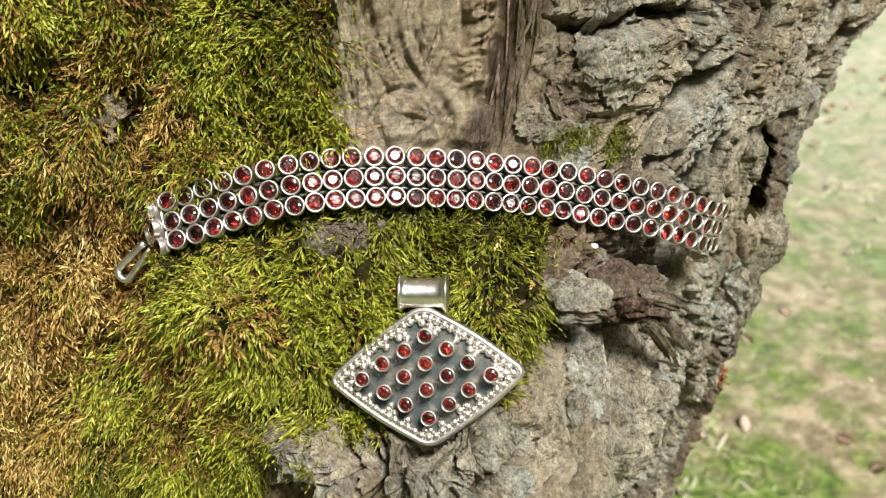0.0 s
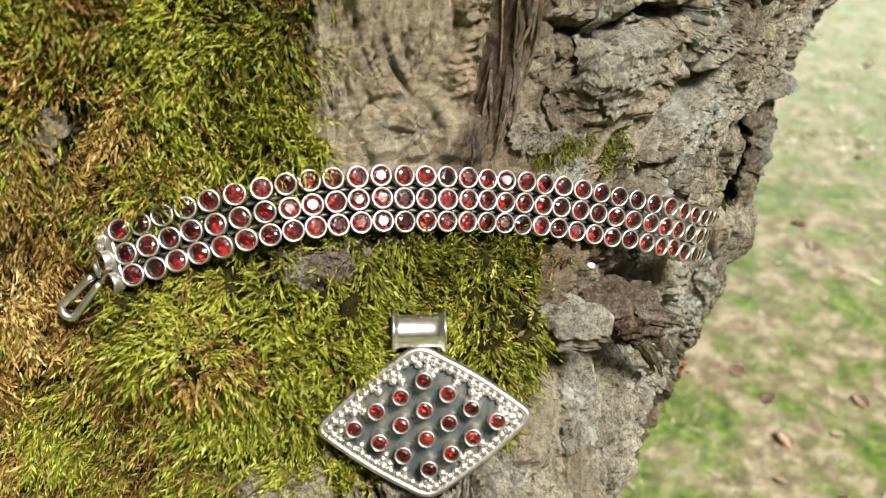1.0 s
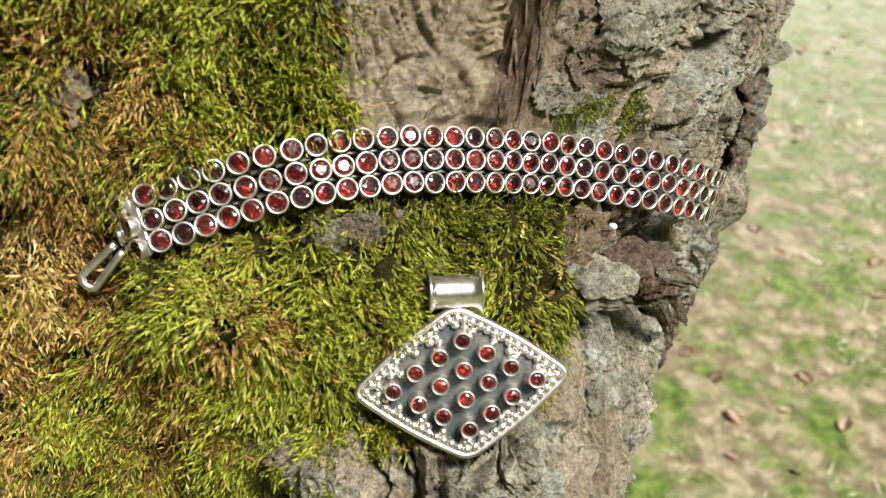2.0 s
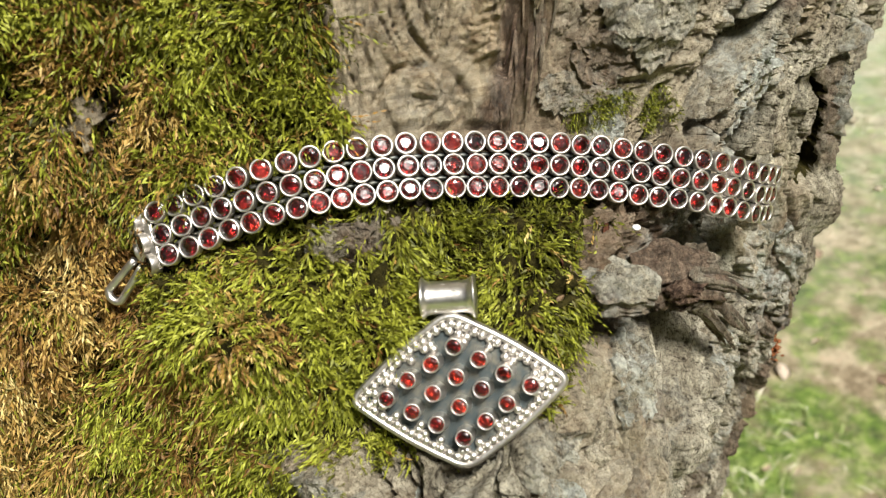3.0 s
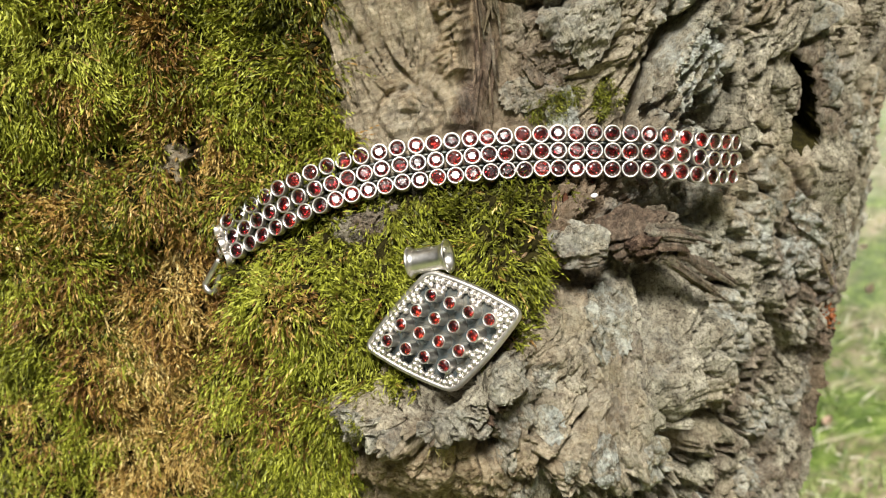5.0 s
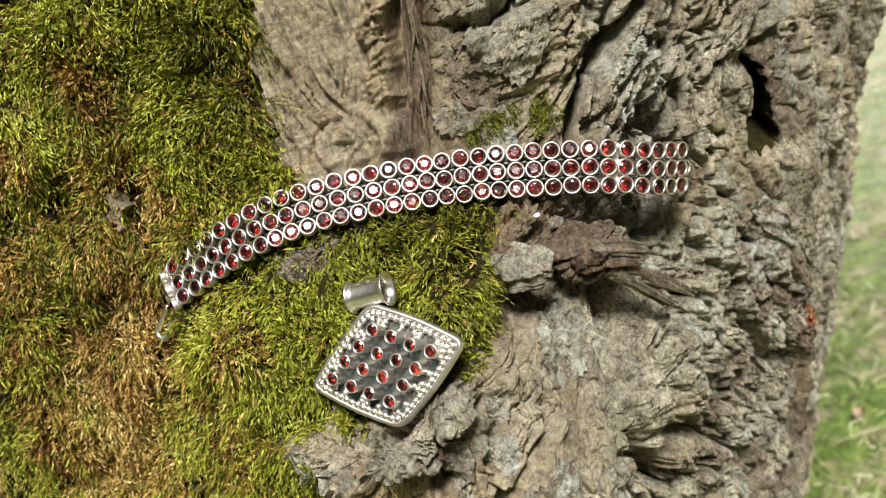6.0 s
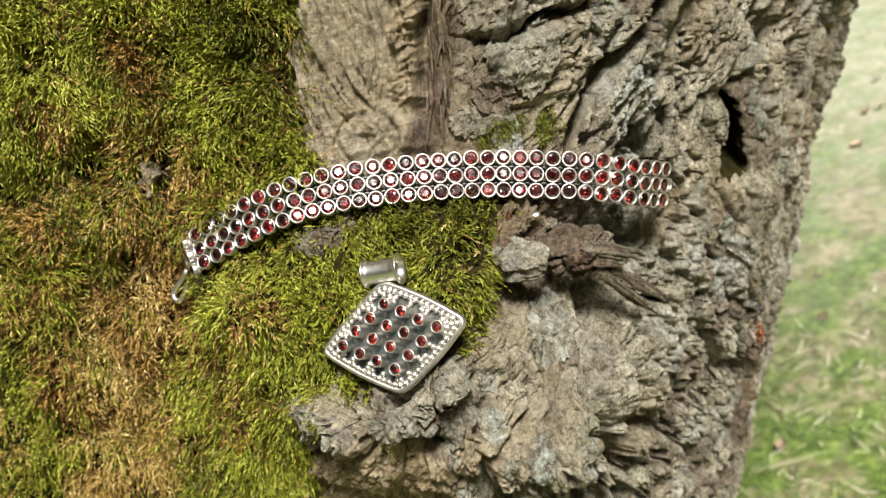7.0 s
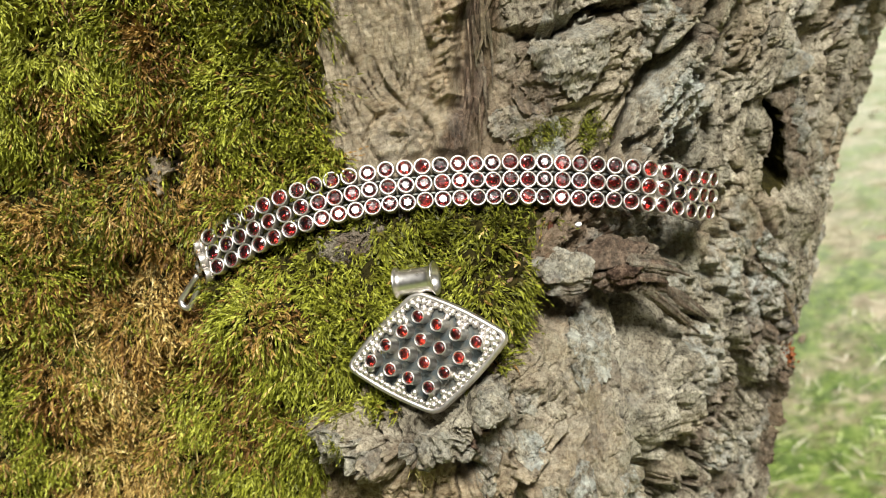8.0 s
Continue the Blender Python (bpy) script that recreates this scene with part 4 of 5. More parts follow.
def rhombus(a, b, round_off, bulge, steps=14):
    """Half width a, half height b, rounded corners, sides slightly swelling: points round it, anticlockwise."""
    corners = [Vector((a, 0)), Vector((0, b)), Vector((-a, 0)), Vector((0, -b))]
    pts = []
    for i in range(4):
        p, c, n = corners[i - 1], corners[i], corners[(i + 1) % 4]
        u, v = (p - c).normalized() * round_off, (n - c).normalized() * round_off
        for k in range(7):
            t = k / 6
            pts.append((1 - t) ** 2 * (c + u) + 2 * t * (1 - t) * c + t * t * (c + v))
        s, e = c + v, n + (c - n).normalized() * round_off
        out = Vector(((e - s).y, -(e - s).x)).normalized()
        pts += [s.lerp(e, k / steps) + out * bulge * math.sin(math.pi * k / steps) for k in range(1, steps)]
    return pts


def build_pendant():
    m = PENDANT.copy()
    thing = tagged(new("pendant"), "rhombus silver pendant with sixteen red garnets resting on moss", "pendant")
    thing.matrix_basis = m
    edge = rhombus(0.0255, 0.0180, 0.0044, 0.0006)
    n = len(edge)
    inner = rhombus(0.0241, 0.0168, 0.0038, 0.0006)
    # back plate
    verts = [(*p, -0.0016) for p in edge] + [(*p, -0.0003) for p in edge] + [(*p, -0.0001) for p in inner]
    faces = [tuple(range(n))[::-1], tuple(range(2 * n, 3 * n))]
    for r in (0, 1):
        faces += [(r * n + k, r * n + (k + 1) % n, (r + 1) * n + (k + 1) % n, (r + 1) * n + k) for k in range(n)]
    plate = shaded_mesh("back_plate", verts, faces, [PLATE], True)
    part("back_plate", plate, thing, "grey-blue patinated silver plate")
    # rim: a flattened band round the edge
    verts, faces = [], []
    prof = [(0.0000, -0.0017), (0.0005, -0.0004), (0.0003, 0.0008), (-0.0001, 0.0012), (-0.0007, 0.0012), (-0.0011, 0.0009), (-0.0013, -0.0002)]
    for k in range(n):
        t = (edge[(k + 1) % n] - edge[k - 1]).normalized()
        out = Vector((t.y, -t.x))
        verts += [(*(edge[k] + out * o), h) for o, h in prof]
    q = len(prof)
    for k in range(n):
        faces += [(k * q + i, ((k + 1) % n) * q + i, ((k + 1) % n) * q + i + 1, k * q + i + 1) for i in range(q - 1)]
    part("rim", shaded_mesh("rim", verts, faces, [SILVER]), thing, "smooth polished silver rim")
    # granules: a row inside the rim, with more set inwards in groups
    ball = lathe([(0.00106 * math.sin(a), 0.00100 * math.cos(a)) for a in np.linspace(0.05, math.pi - 0.05, 8)], 10, SILVER)
    row = rhombus(0.0225, 0.01565, 0.0028, 0.0005)
    length = [0.0]
    for k in range(n):
        length.append(length[-1] + (row[(k + 1) % n] - row[k]).length)
    count = int(length[-1] / 0.00186)
    rng = random.Random(3)

    def around(d):
        d %= length[-1]
        k = max(i for i in range(n) if length[i] <= d)
        a, b = row[k], row[(k + 1) % n]
        t = (b - a).normalized()
        return a + t * (d - length[k]), Vector((-t.y, t.x))

    for i in range(count):
        p, inwards = around(i * length[-1] / count)
        part("granule", ball, thing, at=pose(p.x + rng.gauss(0, 6e-5), p.y + rng.gauss(0, 6e-5), 0.0006))
        if i % 3 != 2:
            p, inwards = around((i + 0.5) * length[-1] / count)
            if i % 3 == 0 or i % 2:
                p = p + inwards * 0.00160
                part("granule", ball, thing, at=pose(p.x + rng.gauss(0, 1e-4), p.y + rng.gauss(0, 1e-4), 0.00055))
                if i % 6 == 0:
                    p = p + inwards * 0.00135
                    part("granule", ball, thing, at=pose(p.x + rng.gauss(0, 2e-4), p.y + rng.gauss(0, 2e-4), 0.00055))
    # settings on a four by four lattice
    inv = m.inverted()
    top, left, right, low = (inv @ Vector(v) for v in ((-0.0036, 0.1755, 0.9248), (-0.0193, 0.1724, 0.9143), (0.0123, 0.1707, 0.9166), (-0.0029, 0.1657, 0.9074)))
    cup = lathe([(0.0023, -0.0003), (0.00208, 0.0004), (0.00198, 0.0012), (0.00194, 0.0038), (0.00196, 0.0043), (0.00182, 0.0046), (0.00160, 0.0045), (0.00154, 0.0038), (0.0008, 0.0026)], 24, SILVER)
    gem = gem_mesh(0.00162, GARNET_ORANGE)
    gem2 = gem_mesh(0.00162, GARNET_WARM)
    for i in range(4):
        for j in range(4):
            u, v = i / 3, j / 3
            p = (1 - u) * (1 - v) * top + u * (1 - v) * right + (1 - u) * v * left + u * v * low
            lean = pose(0, 0, 0, rng.uniform(-3, 3), rng.uniform(-3, 3), 0)
            bezel = part("bezel", cup, thing, at=Matrix.Translation((p.x, p.y, 0)) @ lean)
            part("gemstone", rng.choice((gem, gem, gem2)), bezel, "faceted red garnet", pose(0, 0, 0.00415, rng.uniform(-3, 3), rng.uniform(-3, 3), rng.uniform(0, 360)))
    # bail: a short flared tube on a small loop
    axis = Vector((0.99, -0.05, 0.02)).normalized()
    bail_at = inv @ Vector((-0.0041, 0.1862, 0.9303))
    turn = inv.to_3x3() @ axis
    bm_pose = Matrix.Translation(bail_at) @ turn.to_track_quat("Z", "Y").to_matrix().to_4x4()
    prof = [(0.0044, -0.0060), (0.0047, -0.0058), (0.0046, -0.0054), (0.0041, -0.0050), (0.0038, -0.0045), (0.0037, -0.0036), (0.0036, 0.0030), (0.0037, 0.0040), (0.0040, 0.0048), (0.0047, 0.0054), (0.0050, 0.0058), (0.0048, 0.0061),
            (0.0043, 0.0056), (0.0036, 0.0048), (0.0033, 0.0036), (0.0033, -0.0040), (0.0038, -0.0054), (0.0044, -0.0060)]
    part("bail", lathe(prof, 48, POLISHED), thing, "flared silver tube bail", bm_pose)
    top_edge = Vector((0, 0.0178, 0))
    hook = [top_edge.lerp(bail_at, t) + Vector((0.0011 * sgn, 0, 0.0)) for sgn, t in ((-1, -0.05), (-1, 0.45), (1, 0.45), (1, -0.05))]
    part("loop", tube(hook, 0.0008, SILVER, closed=True), thing, "soldered silver loop")


build_bracelet()
build_pendant()


def leaf_mesh(rng, size, material):
    """A curled oval leaf with thickness and a midrib fold."""
    bm, rows = bmesh.new(), []
    curl, fold = rng.uniform(0.3, 0.9), rng.uniform(0.15, 0.5)
    for i in range(9):
        t = i / 8
        w = math.sin(math.pi * min(1, t * 0.96 + 0.03)) ** 0.8 * 0.32
        rows.append([bm.verts.new((size * (t - 0.5), size * w * u, size * (fold * abs(u) * w + curl * 0.3 * (t - 0.5) ** 2 + 0.02 * rng.uniform(-1, 1)))) for u in (-1, -0.5, 0, 0.5, 1)])
    for a, b in zip(rows, rows[1:]):
        for k in range(4):
            bm.faces.new((a[k], b[k], b[k + 1], a[k + 1]))
    ext = bmesh.ops.solidify(bm, geom=bm.faces[:], thickness=size * 0.008)
    me = bpy.data.meshes.new("dry_leaf")
    bm.to_mesh(me)
    bm.free()
    me.polygons.foreach_set("use_smooth", [True] * len(me.polygons))
    me.materials.append(material)
    return me


def leaf_material(name, a, b):
    n = Nodes(name)
    own = n.add("ShaderNodeObjectInfo").outputs["Random"]
    v = n.coords()
    col = n.mix(own, a, b)
    col = n.mix(0.5, col, n.ramp(n.noise(v, 90, 5, 0.7), [(0.35, (0.45, 0.4, 0.35)), (0.6, (1, 1, 1))]), "MULTIPLY")
    return n.done(col, 0.7, normal=n.bump(n.noise(v, 220, 4, 0.6), 0.4, 0.001))


# ---- pieces of the trunk: bark plates, the broken chip, splinters, fibres ----
TRUNK = bpy.data.objects["tree_trunk"]


def trunk_frame(s, z):
    """Place, outward, sideways (along the section) and upward ways on the skin."""
    a, b = np.array([s]), np.array([z])
    p, o = on_trunk(a, b, SKIN)[0], on_trunk(a, b, OUT)[0]
    side = np.array([-o[1], o[0], 0.0])
    side /= np.linalg.norm(side)
    return p, o, side, np.cross(o, side)


def tone_mesh(name, verts, faces, tone, flat=False):
    me = shaded_mesh(name, verts, faces, [BARK], flat)
    me.attributes.new("tone", "FLOAT_COLOR", "POINT").data.foreach_set("color", np.tile(np.array([*tone, 1.0]), len(verts)))
    return me


def bark_plate(rng, s0, z0, half_s, half_z, lift, turn, tone):
    """A ragged plate of bark, loose at its rim, following the trunk under it."""
    rings, count, seed = 14, 48, rng.randrange(1000)
    ca, sa = math.cos(turn), math.sin(turn)
    ang = np.linspace(0, 2 * np.pi, count, endpoint=False)
    rag = 1 + 0.30 * fbm(np.stack([np.cos(ang) * 1.3 + seed, np.sin(ang) * 1.3, ang * 0], -1), 3, seed, 0.6) + 0.10 * np.random.RandomState(seed).uniform(-1, 1, count)
    rows = [(0.0, 1.0)] + [(k / rings, 1.0) for k in range(1, rings + 1)] + [(0.97, -0.7)]
    q, h = [], []
    for f, lev in rows:
        u, v = f * rag * np.cos(ang) * half_s, f * rag * np.sin(ang) * half_z
        q.append(np.stack([s0 + u * ca - v * sa, z0 + u * sa + v * ca], -1))
        h.append(np.full(count, lev) * lift)
    q, h = np.concatenate(q), np.concatenate(h)
    under = on_trunk(q[:, 0], q[:, 1], DEPTH[..., None])[:, 0]
    form, out = on_trunk(q[:, 0], q[:, 1], FORM), on_trunk(q[:, 0], q[:, 1], OUT)
    rough = np.stack([q[:, 0] * 230 + seed, q[:, 1] * 150, q[:, 0] * 0], -1)
    d = 0.75 * under + 0.25 * under.mean() + 0.9 * h + np.where(h > 0.5 * lift, 1, 0.3) * (0.0012 * ledges(fbm(rough, 3, seed, 0.6), 7, 0.06) + 0.0010 * flakes(rough[:, 0] * 0.9 + fbm(rough * 2, 2, seed + 2), rough[:, 1] * 0.9 + fbm(rough * 2, 2, seed + 4), seed % 40, 0.9) + 0.0007 * fbm(rough * 3, 3, seed + 3, 0.65))
    verts = clear_of(form + out * d[:, None], out)
    faces = []
    for r in range(len(rows) - 1):
        for k in range(count):
            a, b = r * count + k, r * count + (k + 1) % count
            faces.append((a, a + count, b + count, b))
    me = tone_mesh("bark_plate", verts.tolist(), faces, tone)
    me.polygons.foreach_set("use_smooth", [False] * len(me.polygons))
    return me


def build_plates():
    rng = random.Random(21)
    # the plainest single plates: s, z, half sizes, lift, turn
    for s, z, a, b, lift, turn, tone in ((0.0395, 0.9795, 0.0060, 0.0105, 0.0036, -0.35, (0.1, 0, 0.35)), (0.0330, 0.9665, 0.0065, 0.0060, 0.0026, 0.2, (0.75, 0.1, 0.1)), (0.0275, 0.9600, 0.0085, 0.0050, 0.0012, 0.0, (0.35, 0.1, 0.3)),
                                         (0.0475, 0.9735, 0.0055, 0.011, 0.003, -0.5, (0.1, 0, 0.3)), (0.0765, 0.9460, 0.0090, 0.0100, 0.003, -0.4, (0, 0, 1.0)),
                                         (-0.0345, 0.8880, 0.0100, 0.0062, 0.0034, 0.1, (0.1, 0, 0.3)), (-0.003, 0.8915, 0.0095, 0.0062, 0.0030, 0.0, (0.15, 0, 0.3)),
                                         (0.0135, 0.9000, 0.0050, 0.0048, 0.0022, 0.2, (0.1, 0, 0.3)), 
                                         (0.056, 0.878, 0.0045, 0.013, 0.003, 0.05, (0.1, 0, 0.2)), (0.1390, 0.925, 0.0030, 0.014, 0.003, -0.1, (0, 0, 0.5))):
        part("bark_plate", bark_plate(rng, s, z, a, b, lift, turn, tone), TRUNK)
    spots = []
    tries = 0
    while len(spots) < 130 and tries < 9000:
        tries += 1
        s, z = rng.uniform(0.022, 0.30), rng.uniform(0.72, 1.03)
        size = rng.uniform(0.55, 1.3)
        if z > 0.955 and s < 0.03 or 0.905 < z < 0.945 and s < 0.085 or 0.106 < s < 0.146 and 0.882 < z < 0.948:
            continue
        if along(np.array([s]), np.array([z]), CRACK_LONG)[0][0] < 0.0065:
            continue
        if any(math.hypot((s - a) / 0.011, (z - b) / 0.017) < 0.62 * (size + c) for a, b, c in spots):
            continue
        spots.append((s, z, size))
    while len(spots) < 155:
        s, z, size = rng.uniform(-0.052, 0.03), rng.uniform(0.825, 0.893), rng.uniform(0.4, 0.9)
        if s < 0.004 and z < lump_edge(s) + 0.004 or any(math.hypot((s - a) / 0.009, (z - b) / 0.009) < 0.45 * (size + c) for a, b, c in spots):
            tries += 1
            if tries > 20000:
                break
            continue
        spots.append((s, z, size))
    for s, z, size in spots:
        steep = -0.55 if z > 0.93 and s > 0.04 else 0.0
        tone = (max(0, rng.gauss(0.15, 0.2)), max(0, rng.gauss(0.05, 0.1)), max(0, min(1, rng.gauss(0.35, 0.3))))
        part("bark_plate", bark_plate(rng, s, z, 0.0052 * size * rng.uniform(0.7, 1.2), 0.0080 * size * rng.uniform(0.7, 1.3), rng.uniform(0.0010, 0.0022) * size, steep + rng.gauss(0, 0.25), tone), TRUNK)


def splinter(points, width, thick, seed, tone, label=""):
    """A torn splinter: a tapering, ribbed sliver along points."""
    pts = [Vector(v) for v in points]
    rng = random.Random(seed)
    count, steps = 10, 22
    verts, faces = [], []
    ribs = [rng.uniform(0.65, 1.25) for _ in range(count)]
    for i in range(steps + 1):
        t = i / steps
        c = spline([(k / (len(pts) - 1), p) for k, p in enumerate(pts)], t)
        d = (spline([(k / (len(pts) - 1), p) for k, p in enumerate(pts)], min(1, t + 0.02)) - spline([(k / (len(pts) - 1), p) for k, p in enumerate(pts)], max(0, t - 0.02))).normalized()
        a = d.cross(Vector((0.1, -0.9, 0.4))).normalized()
        b = a.cross(d)
        w = (1 - 0.75 * t ** 1.6) * (1 + 0.12 * rng.uniform(-1, 1))
        for k in range(count):
            g = 2 * math.pi * k / count
            r = ribs[k] * (1 + 0.10 * rng.uniform(-1, 1))
            verts.append(c + a * math.cos(g) * width * w * r + b * math.sin(g) * thick * w * r)
    for i in range(steps):
        for k in range(count):
            a, b = i * count + k, i * count + (k + 1) % count
            faces.append((a, b, b + count, a + count))
    faces += [tuple(range(count))[::-1], tuple(range(steps * count, (steps + 1) * count))]
    return part("splinter", tone_mesh("splinter", [v[:] for v in verts], faces, tone, True), TRUNK, label)


def at_trunk(s, z, out=0.0):
    p, o, _, _ = trunk_frame(s, z)
    return Vector(p + o * out)


def layered(name, centre, x, y, z, half, layers, thick, seed, tone, label, shrink=0.12, slide=(0.0, 0.0)):
    """A broken piece of layered bark: ragged sheets one behind another, the front one largest, its face uneven."""
    rng = np.random.RandomState(seed)
    count, rings = 56, 8
    ang = np.linspace(0, 2 * np.pi, count, endpoint=False)
    ring = np.stack([np.cos(ang), np.sin(ang), ang * 0], -1)
    verts, faces = [], []
    x, y, z = np.array(x), np.array(y), np.array(z)
    for k in range(layers):
        rag = (1 - shrink * k) * (1 - (k > 0) * rng.uniform(0, 0.16)) * (1 + 0.36 * fbm(ring * 1.6 + seed + 0.35 * k, 4, seed, 0.6) + 0.035 * rng.uniform(-1, 1, count) + 0.05 * rng.uniform(-1, 1))
        rag = rag * (1 - 0.16 * np.abs(np.sin(2.5 * ang + seed)))
        base_z, off = -k * thick, np.array(slide) * k * thick + (k > 0) * rng.uniform(-1, 1, 2) * 0.0009
        tip = rng.uniform(-1, 1, 2) * 0.10
        start = len(verts)
        for f, drop in [(r / rings, 0.0) for r in range(rings + 1)] + [(0.99, -0.95), (0.80, -1.0)]:
            u, v = f * rag * ring[:, 0] * half[0] + off[0], f * rag * ring[:, 1] * half[1] + off[1]
            p = np.stack([u * 260 + seed, v * 260, u * 0 + k], -1)
            h = base_z + drop * thick + (drop == 0) * (0.0024 * ledges(fbm(p, 4, seed + 3, 0.6), 5, 0.1) + 0.0010 * flakes(p[:, 0] * 1.6 + fbm(p * 2, 2, seed), p[:, 1] * 1.6, seed, 0.9) - 0.0014 * (f ** 4)) + tip[0] * u + tip[1] * v
            verts += (np.array(centre) + u[:, None] * x + v[:, None] * y + np.asarray(h)[:, None] * z).tolist()
        for r in range(rings + 2):
            for c in range(count):
                a, b = start + r * count + c, start + r * count + (c + 1) % count
                faces.append((a, b, b + count, a + count))
    me = tone_mesh(name, verts, faces, tone)
    tones = np.tile(np.array([*tone, 1.0]), (len(verts), 1))
    tones[len(verts) // layers:, 0] = np.maximum(tones[len(verts) // layers:, 0], 0.6)
    me.attributes["tone"].data.foreach_set("color", tones.ravel())
    return part(name, me, TRUNK, label)


def ways(out, lean):
    """Sideways, upwards and outward ways for a piece whose face looks along `out`, turned by `lean` in its plane."""
    z = Vector(out).normalized()
    x = Vector((0, 0, 1)).cross(z).normalized()
    y = z.cross(x)
    c, s = math.cos(lean), math.sin(lean)
    return x * c + y * s, y * c - x * s, z


def build_break():
    x, y, z = ways((0.05, -0.60, 0.80), -0.16)
    layered("bark_chip", (0.0358, 0.1995, 0.9225), x, y, z, (0.0112, 0.0066), 6, 0.0009, 27, (0.05, 0, 0.32), "grey chip of layered bark over a hollow", 0.035, (0.1, -0.55))
    x, y, z = ways((0.22, -0.40, 0.88), -0.25)
    layered("broken_bark", (0.0510, 0.2125, 0.9190), x, y, z, (0.0120, 0.0072), 9, 0.0011, 9, (0.85, 0, 0.0), "torn brown bark layers", 0.04, (0.0, -0.7))
    layered("broken_bark", (0.0535, 0.2065, 0.9150), x, y, z, (0.0058, 0.0026), 4, 0.0008, 12, (1.0, 0, 0.0), "torn rust-red bark layers", 0.05, (0.1, -0.4))
    x, y, z = ways((0.3, -0.7, 0.65), -0.35)
    layered("broken_bark", (0.0590, 0.2160, 0.9165), x, y, z, (0.0062, 0.0046), 6, 0.0009, 15, (0.5, 0, 0.0), "torn grey-brown bark layers", 0.05, (0.3, -0.5))
    rng = random.Random(71)
    for k, (a, b, w, c, many) in enumerate((((0.0555, 0.2085, 0.9155), (0.0715, 0.2165, 0.9040), 0.0021, 0.45, 4), ((0.0570, 0.2110, 0.9165), (0.0690, 0.2165, 0.9075), 0.0016, 0.3, 2),
                                            ((0.0560, 0.2090, 0.9110), (0.0682, 0.2150, 0.9028), 0.0017, 0.6, 3), ((0.0610, 0.2130, 0.9060), (0.0776, 0.2280, 0.8815), 0.0019, 0.45, 4),
                                            ((0.0575, 0.2110, 0.9060), (0.0726, 0.2260, 0.8795), 0.0022, 0.4, 4), ((0.0580, 0.2140, 0.9040), (0.0690, 0.2225, 0.8835), 0.0017, 0.8, 3))):
        start, end = Vector(a), Vector(b)
        for j in range(many):
            jit = [Vector((rng.gauss(0, 1), rng.gauss(0, 0.6), rng.gauss(0, 1))) for _ in range(3)]
            cut = rng.uniform(0.78, 1.05)
            thin = w * rng.uniform(0.45, 0.85)
            splinter((start + jit[0] * 0.0006, start.lerp(end, 0.5 * cut) + jit[1] * 0.0008 + Vector((0, -0.0010, 0.0010)), start.lerp(end, cut) + jit[2] * 0.0009), thin, thin * 0.55, 1000 + k * 10 + j, (min(1, c * rng.uniform(0.8, 2.0)), 0.0, rng.uniform(0, 0.12)), "weathered splinter of torn wood")
    x, y, z = ways((0.0, -0.85, 0.5), 0.1)
    layered("bark_plate", tuple(at_trunk(-0.0270, 0.9405, 0.0005)), x, y, z, (0.0075, 0.0026), 3, 0.0007, 33, (0.7, 0.1, 0.1), "")
    # fibres hanging in the red-brown strip beside the callus
    rng = random.Random(17)
    for k in range(46):
        t = rng.random()
        z = 1.018 - 0.052 * t
        s = float(np.interp(z, [0.9646, 0.975, 0.9863, 0.9991, 1.02], [0.0128, 0.0179, 0.0219, 0.0227, 0.0255])) + rng.gauss(0, 0.0016)
        run = rng.uniform(0.008, 0.018)
        a, b = at_trunk(s, z, 0.0008), at_trunk(s - 0.18 * run + rng.gauss(0, 0.0012), z - run, 0.0008 + rng.uniform(0, 0.002))
        w = rng.uniform(0.0003, 0.0008)
        splinter((a, a.lerp(b, 0.5) + Vector((rng.gauss(0, 4e-4), -rng.uniform(0, 0.0012), 0)), b), w, w * 0.6, 100 + k, (rng.uniform(0.6, 1), rng.choice((0, 0, 0.35)), 0.0))
    # dry fibres in the hollow low on the flank
    for k in range(34):
        s, z = rng.gauss(0.150, 0.012), rng.gauss(0.828, 0.009)
        a, b = at_trunk(s, z, 0.001), at_trunk(s + rng.gauss(0.004, 0.009), z + rng.gauss(0.004, 0.010), 0.0010)
        w = rng.uniform(0.0003, 0.0008)
        splinter((a, a.lerp(b, 0.5) + Vector((rng.gauss(0.0, 0.0010), -rng.uniform(0, 0.0010), 0)), b), w, w * 0.7, 200 + k, (rng.uniform(0.3, 1), rng.choice((0, 0.7)), 0.1))


def plain(name, col, rough=0.6):
    n = Nodes(name)
    v = n.noise(n.coords(), 600, 4, 0.6)
    return n.done(n.mix(0.35, col, n.ramp(v, [(0.3, tuple(c * 0.5 for c in col)), (0.7, col)])), rough)


